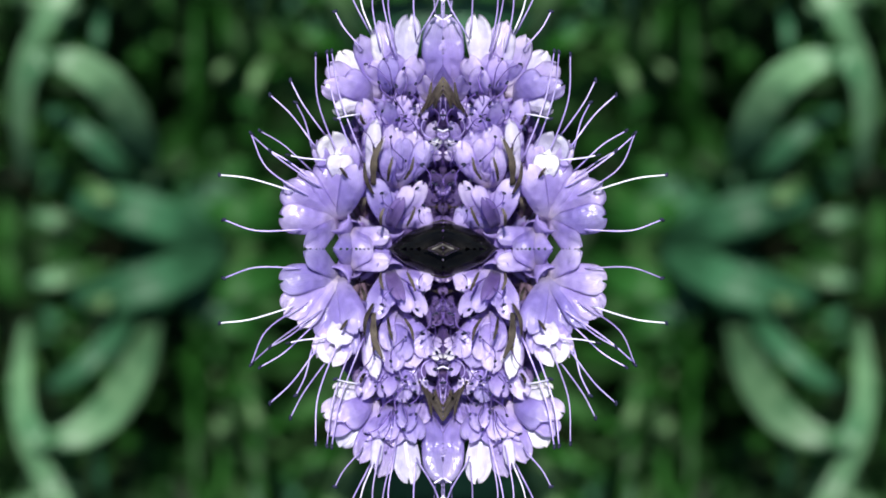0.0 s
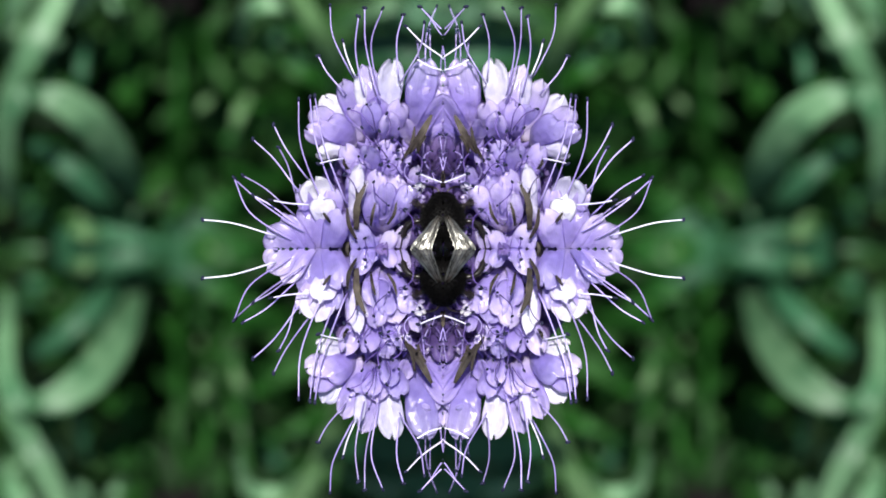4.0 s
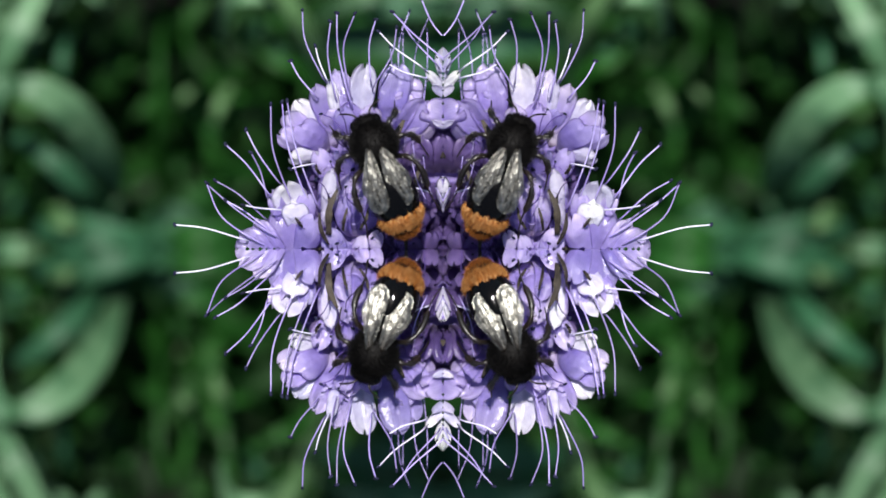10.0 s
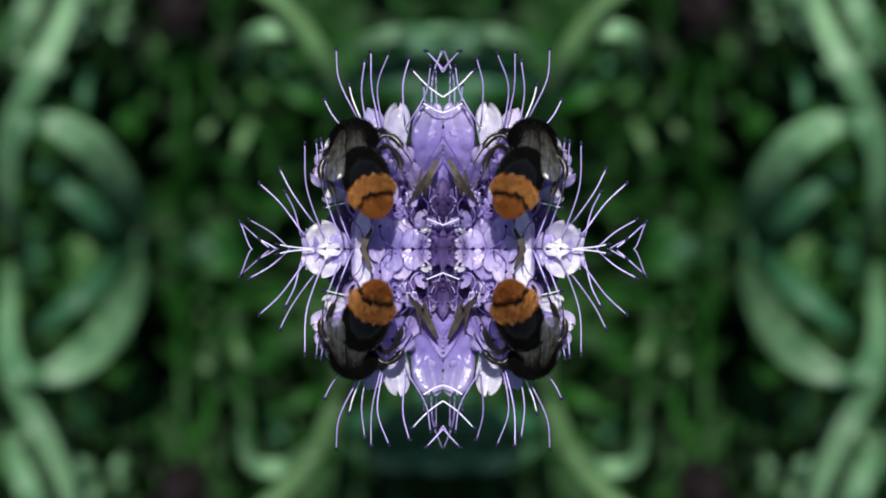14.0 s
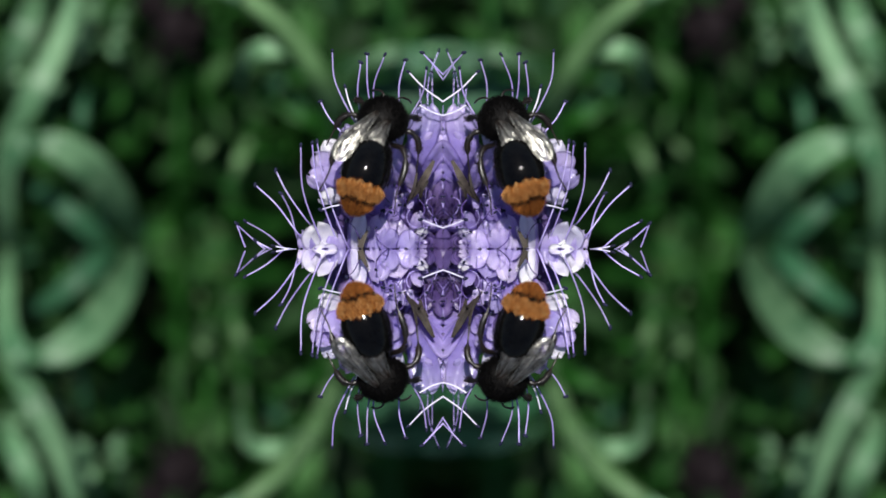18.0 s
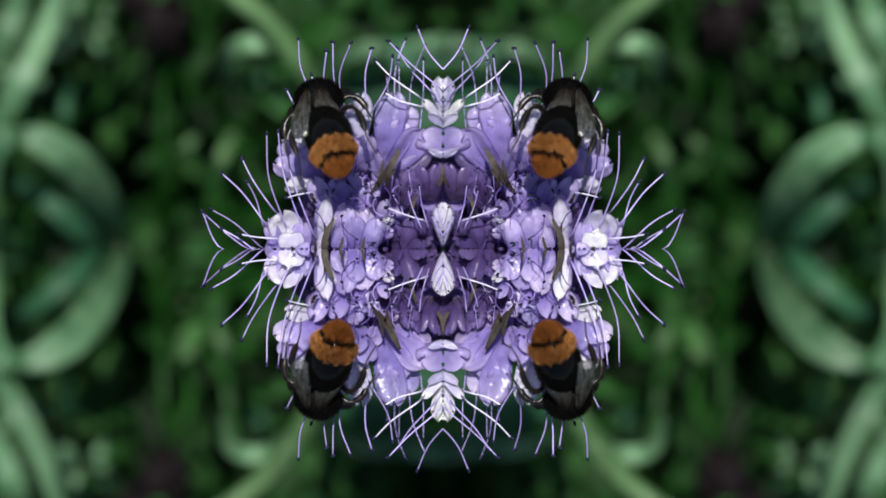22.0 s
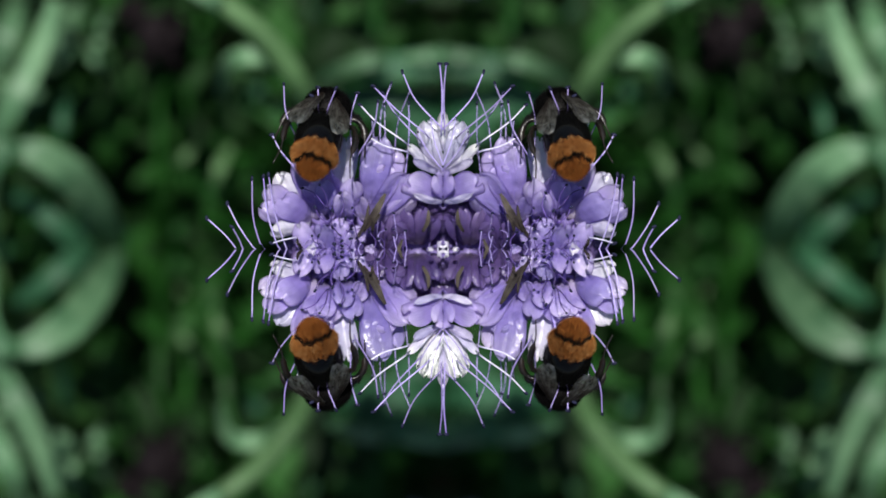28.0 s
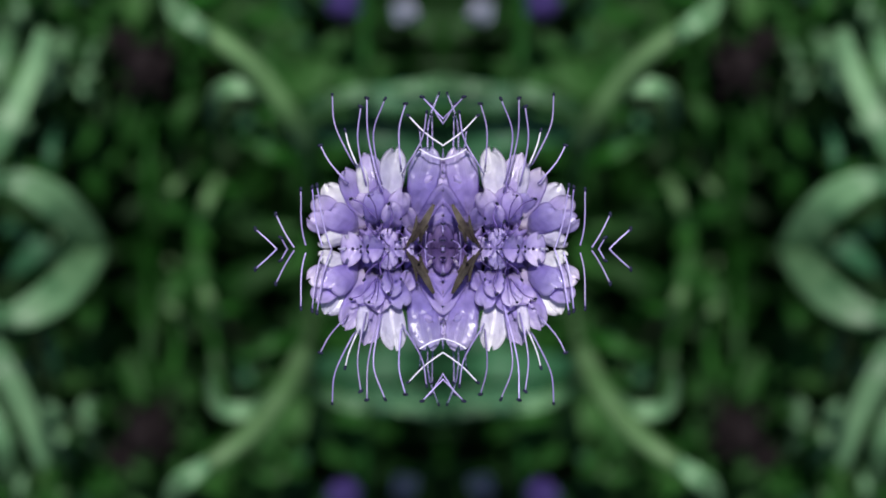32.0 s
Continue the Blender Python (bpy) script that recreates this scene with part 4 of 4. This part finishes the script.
def far_blossom(name, u, v, z, radius, material, label, count, group):
    """A blossom head far behind, many small florets on a stalk."""
    rnd = random.Random(int(u))
    ob = new(name)
    bm = bmesh.new()
    tube(bm, spline([plan(u + 20, v + 30, 0.0), plan(u + 8, v + 10, z * 0.5), plan(u, v, z - 0.004)], 6), 1.0 * MM, 7)
    part("stem", bm, STEM, ob)
    bm = bmesh.new()
    c = plan(u, v, z)
    for _ in range(count):
        d = Vector((rnd.gauss(0, 1), rnd.gauss(0, 1), rnd.gauss(0, 0.7))).normalized() * rnd.uniform(0.55, 1.0) * radius * MM
        turn = Euler((rnd.uniform(0, 6), rnd.uniform(0, 6), rnd.uniform(0, 6))).to_matrix().to_4x4()
        ball(bm, Matrix.Translation(c + d) @ turn @ Matrix.Diagonal((1.3 * MM, 0.9 * MM, 0.35 * MM, 1)), 6, 4, 0, 0.2)
    ball(bm, Matrix.Translation(c) @ Matrix.Diagonal((radius * 0.7 * MM, radius * 0.7 * MM, radius * 0.55 * MM, 1)), 14, 9, 0, 0.3)
    part("blossom", bm, material, ob)
    tagged(ob, label, "flower", group=group)
    PLANTS.append((four(ob, Matrix.Identity(4)), z))


far_blossom("dry_flower", 1290, -55, 0.18, 5.9, SEED, "withered dark purple flower head among the leaves", 60, "withered flowers")
far_blossom("dry_flower", 1335, -100, 0.15, 3.0, SEED, "withered dark purple flower head among the leaves", 40, "withered flowers")
far_blossom("background_flower", 833, -152, 0.16, 2.4, FAR_PALE, "pale lavender flower out behind the bed", 50, "distant flowers")
far_blossom("background_flower", 940, -168, 0.15, 3.4, FAR_VIOLET, "violet flower out behind the bed", 60, "distant flowers")


def leaf_cluster(u, v, z, reach, palette, seed):
    """A small bushy plant: leaves that spread from one stalk, each with its own droop."""
    rnd = random.Random(seed)
    leaves = []
    for k in range(9):
        a = k * 2.4 + rnd.uniform(-0.4, 0.4)
        r = reach * rnd.uniform(0.6, 1.1)
        du, dv = math.cos(a), math.sin(a)
        top = z + rnd.uniform(-0.02, 0.006)
        leaves.append(([(u + du * r * 0.12, v + dv * r * 0.12, top - 0.012), (u + du * r * 0.45, v + dv * r * 0.45, top), (u + du * r * 0.8 + rnd.uniform(-9, 9), v + dv * r * 0.8, top - 0.004), (u + du * r, v + dv * r, top - 0.016)], rnd.uniform(0.7, 1.5), rnd.choice(palette), "leaf"))
    plant("leafy_plant", z, leaves, ([(u + 15, v + 50, 0.0), (u + 6, v + 20, z * 0.5), (u, v, z - 0.012)], 0.8), "small bushy green plant with pointed leaves", group="small leafy plants")


SPOTS = [(1420, -40, 0.15, 80), (1530, 30, 0.14, 75), (1340, 90, 0.12, 70), (1450, 250, 0.13, 80), (1250, 250, 0.11, 75), (1090, 60, 0.12, 70), (1370, -190, 0.13, 75), (1530, -200, 0.15, 90), (1230, -60, 0.11, 70), (1050, -120, 0.12, 80), (1340, 370, 0.12, 70), (1510, 330, 0.12, 80)]
for n, (u, v, z, reach) in enumerate(SPOTS):
    leaf_cluster(u, v, z, reach, (PALE_LEAF, PALE_LEAF, MID_LEAF, GREEN_LEAF) if u > 1400 and v < 100 else (MID_LEAF, MID_LEAF, GREEN_LEAF, MID_LEAF, TEAL_LEAF), 40 + n)


def build_growth():
    """The mass of small dark leaves that fills the bed."""
    rnd = random.Random(29)
    verts, faces = [], []
    for _ in range(1500):
        z = rnd.uniform(0.015, 0.125)
        c = plan(rnd.uniform(560, 1800), rnd.uniform(-420, 760), z)
        yaw, length = rnd.uniform(0, math.tau), rnd.uniform(5, 15) * MM
        wide = length * rnd.uniform(0.14, 0.34)
        t = Vector((math.cos(yaw), math.sin(yaw), rnd.uniform(-0.6, 0.6))).normalized()
        s = t.cross(Vector((rnd.uniform(-0.5, 0.5), rnd.uniform(-0.5, 0.5), 1))).normalized()
        up = s.cross(t)
        k = len(verts)
        for a, w in ((0, 0.1), (0.25, 0.85), (0.55, 1.0), (0.82, 0.6), (1.0, 0.04)):
            mid = c + t * length * (a - 0.5) - up * length * 0.35 * (a - 0.4) ** 2
            verts += [mid - s * wide * w + up * wide * w * 0.3, mid, mid + s * wide * w + up * wide * w * 0.3]
        for j in range(4):
            for i in range(2):
                q = k + 3 * j + i
                faces.append((q, q + 1, q + 4, q + 3))
        # Each leaf has its own stalk down to the soil.
        q = len(verts)
        foot = Vector((c.x * 1.02, c.y * 1.02, -0.005))
        root = verts[k + 1]
        for p in (root, foot):
            for a in range(3):
                verts.append(p + Vector((math.cos(a * 2.09), math.sin(a * 2.09), 0)) * 0.3 * MM)
        for a in range(3):
            faces.append((q + a, q + (a + 1) % 3, q + 3 + (a + 1) % 3, q + 3 + a))
    me = bpy.data.meshes.new("undergrowth")
    me.from_pydata([tuple(v) for v in verts], [], faces)
    me.polygons.foreach_set("use_smooth", [True] * len(me.polygons))
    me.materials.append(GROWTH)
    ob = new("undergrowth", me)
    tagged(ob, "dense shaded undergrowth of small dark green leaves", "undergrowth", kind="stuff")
    PLANTS.append((four(ob, Matrix.Identity(4)), 0.08))


build_growth()

# ---- what moves ----
# The bee: seconds, place on the plan, lean to its right in degrees, mm above the blossoms' height.
BEE_WAY_1 = [(0, 796, 418, -44, -6), (0.5, 800, 430, -54, -5), (1, 796, 448, -60, -4.5), (1.5, 790, 478, -40, -2), (2, 786, 486, -10, -2), (2.4, 784, 434, 0, -1), (2.7, 784, 421, 0, 0), (3, 784, 476, 0, -1), (3.5, 784, 456, 0, -2)]
BEE_WAY_2 = [(5.5, 757, 434, 0, -3), (6.5, 757, 440, 0, -3), (7, 772, 448, 0, -2), (7.5, 784, 452, 0, -1), (7.8, 778, 425, 0, 0), (8.1, 778, 366, 0, 1), (8.5, 786, 324, 0, 2), (9, 806, 312, 3, 3), (9.5, 842, 330, 28, 3), (10, 884, 314, 21, 3), (10.5, 913, 355, 58, 3), (11, 963, 359, 68, 3), (11.5, 960, 349, 38, 3), (12, 955, 309, 4, 3), (12.5, 976, 286, 9, 3), (13, 951, 290, 7, 3), (13.5, 951, 299, 24, 3), (14, 926, 293, 21, 3), (14.5, 919, 310, 20, 3)]
BEE_WAY_3 = [(16.5, 934, 330, 6, 2.5), (17, 937, 330, -3, 2.5), (17.5, 930, 315, -4, 2.5), (18, 907, 270, -17, 3), (18.5, 916, 252, -30, 3), (19, 910, 246, -28, 3), (19.5, 903, 256, -27, 3), (20, 906, 288, -32, 3), (20.5, 940, 311, -35, 3), (21, 983, 272, -34, 3), (21.5, 991, 244, -18, 3), (22, 990, 222, 19, 3), (22.5, 1020, 204, 7, 3), (23, 1040, 189, 2, 3), (23.5, 1048, 211, 8, 2.5), (24, 1016, 207, 6, 2.5), (24.5, 976, 213, -2, 0.5), (25, 979, 208, -6, 0.5), (25.5, 1001, 235, -13, 0)]
BEE_WAY_4 = [(27.5, 970, 228, -8, -0.5), (28, 996, 233, -11, -2), (28.5, 1000, 236, -48, -5), (29, 942, 248, -76, -9), (29.5, 866, 245, -76, -12), (30, 816, 236, -72, -15), (30.5, 802, 230, -72, -16), (31, 788, 246, -74, -17), (31.5, 776, 272, -76, -17), (32, 810, 376, -78, -15)]
# How far its wings stand off its back: seconds, degrees of both to the sides, and of both to its right.
WING_WAY = [(0, 6, 4), (2, 8, 0), (2.7, 16, 0), (3.5, 20, 0), (5.5, 34, 0), (6.5, 34, 0), (7.5, 40, 0), (8.1, 30, 0), (8.5, 22, 0), (9, 14, 0), (9.5, 6, 0), (10.5, 8, 0), (12, 0, 2), (12.5, 3, 8), (13, 4, 14), (16.5, 6, 14), (19, 4, 20), (21, 6, 22), (22, 8, 8), (23, 8, 14), (25, 14, 4), (28, 16, 0), (28.5, 14, 0), (29, 6, 0), (32, 4, 0)]
# How it rolls onto its side and rears up while it is half hidden between the blossoms: seconds, roll, pitch.
BEE_TURNS = [(0, -104, 0), (0.5, -104, 0), (1, -100, 0), (1.5, -56, 0), (2, 0, 0), (2.4, 0, 0), (2.7, 0, 0), (3, 0, 0), (3.5, 0, -6), (5.5, 0, -60), (6.5, 0, -60), (7, 0, -62), (7.5, 0, -60), (7.8, 0, -50), (8.1, 0, -20), (8.5, 0, -8), (9, 0, -6), (9.5, 0, -6), (10, 0, -4), (10.5, 0, -10), (11, 0, -22), (11.5, 0, -10), (12, 0, -4), (12.5, 0, -25), (13, 0, -48), (13.5, 0, -52), (14, 0, -56), (14.5, 0, -60), (16.5, 0, -62), (17, 0, -62), (17.5, 0, -54), (18, 0, -30), (18.5, 0, -26), (19, 0, -26), (19.5, 0, -46), (20, 0, -54), (20.5, 0, -54), (21, 0, -54), (21.5, 0, -54), (22, 0, -56), (22.5, 0, -58), (23, 0, -62), (23.5, 0, -63), (24, 0, -64), (24.5, 0, -64), (25, 0, -64), (25.5, 0, -62), (27.5, 0, -60), (28, 0, -62), (28.5, 0, -58), (29, -58, -8), (29.5, -80, -4), (30, -96, 0), (30.5, -104, 0), (31, -108, 0), (31.5, -108, 0), (32, -108, 0)]
BEE_WAY = BEE_WAY_1 + BEE_WAY_2 + BEE_WAY_3 + BEE_WAY_4


def motions():
    for head, quarter in zip(HEADS, QUARTERS):
        k = UNIT * (CAM_Z - BLOOM_Z) / RANGE
        walk(head, [(t, mirrored(Matrix.Translation((dx * k, dy * k, 0)), quarter)[0]) for t, dx, dy in SWAY])
    for group, z in PLANTS:
        k = UNIT * (CAM_Z - z) / RANGE
        for ob, quarter in zip(group, QUARTERS):
            walk(ob, [(t, mirrored(Matrix.Translation((dx * k, dy * k, 0)), quarter)[0]) for t, dx, dy in DRIFT])
    turns = {t: (roll, pitch) for t, roll, pitch in BEE_TURNS}
    for bee, quarter in zip(BEES, QUARTERS):
        rows = []
        for t, u, v, lean, up in BEE_WAY:
            q = plan(u, v, BLOOM_Z + 0.0005 + up * MM)
            roll, pitch = turns.get(t, (0, 0))
            m = pose(q.x, q.y, q.z, 0, 0, -lean) @ pose(0, 0, 0.003, 0, roll, 0) @ pose(0, 0, 0, pitch, 0, 0) @ pose(0, 0.0007, -0.003)
            rows.append((t, mirrored(m, quarter)[0]))
        walk(bee, rows)
        wings = [o for o in bee.children if "wing" in o.name]
        for wing, (kind, x, root) in zip(wings, WING_ROOTS):
            walk(wing, [(t, Matrix.Translation(root) @ pose(0, 0, 0, 0, 0, x * (apart + (9 if kind == "hindwing" else 0)) + turn) @ pose(0, 0, 0, 13 if 12.1 < t < 27 else -1 if 11.2 < t < 12.1 else 7)) for t, apart, turn in WING_WAY])


trimmed(HEADS)
trimmed(BEES)
for group, _ in PLANTS:
    trimmed(group)
motions()
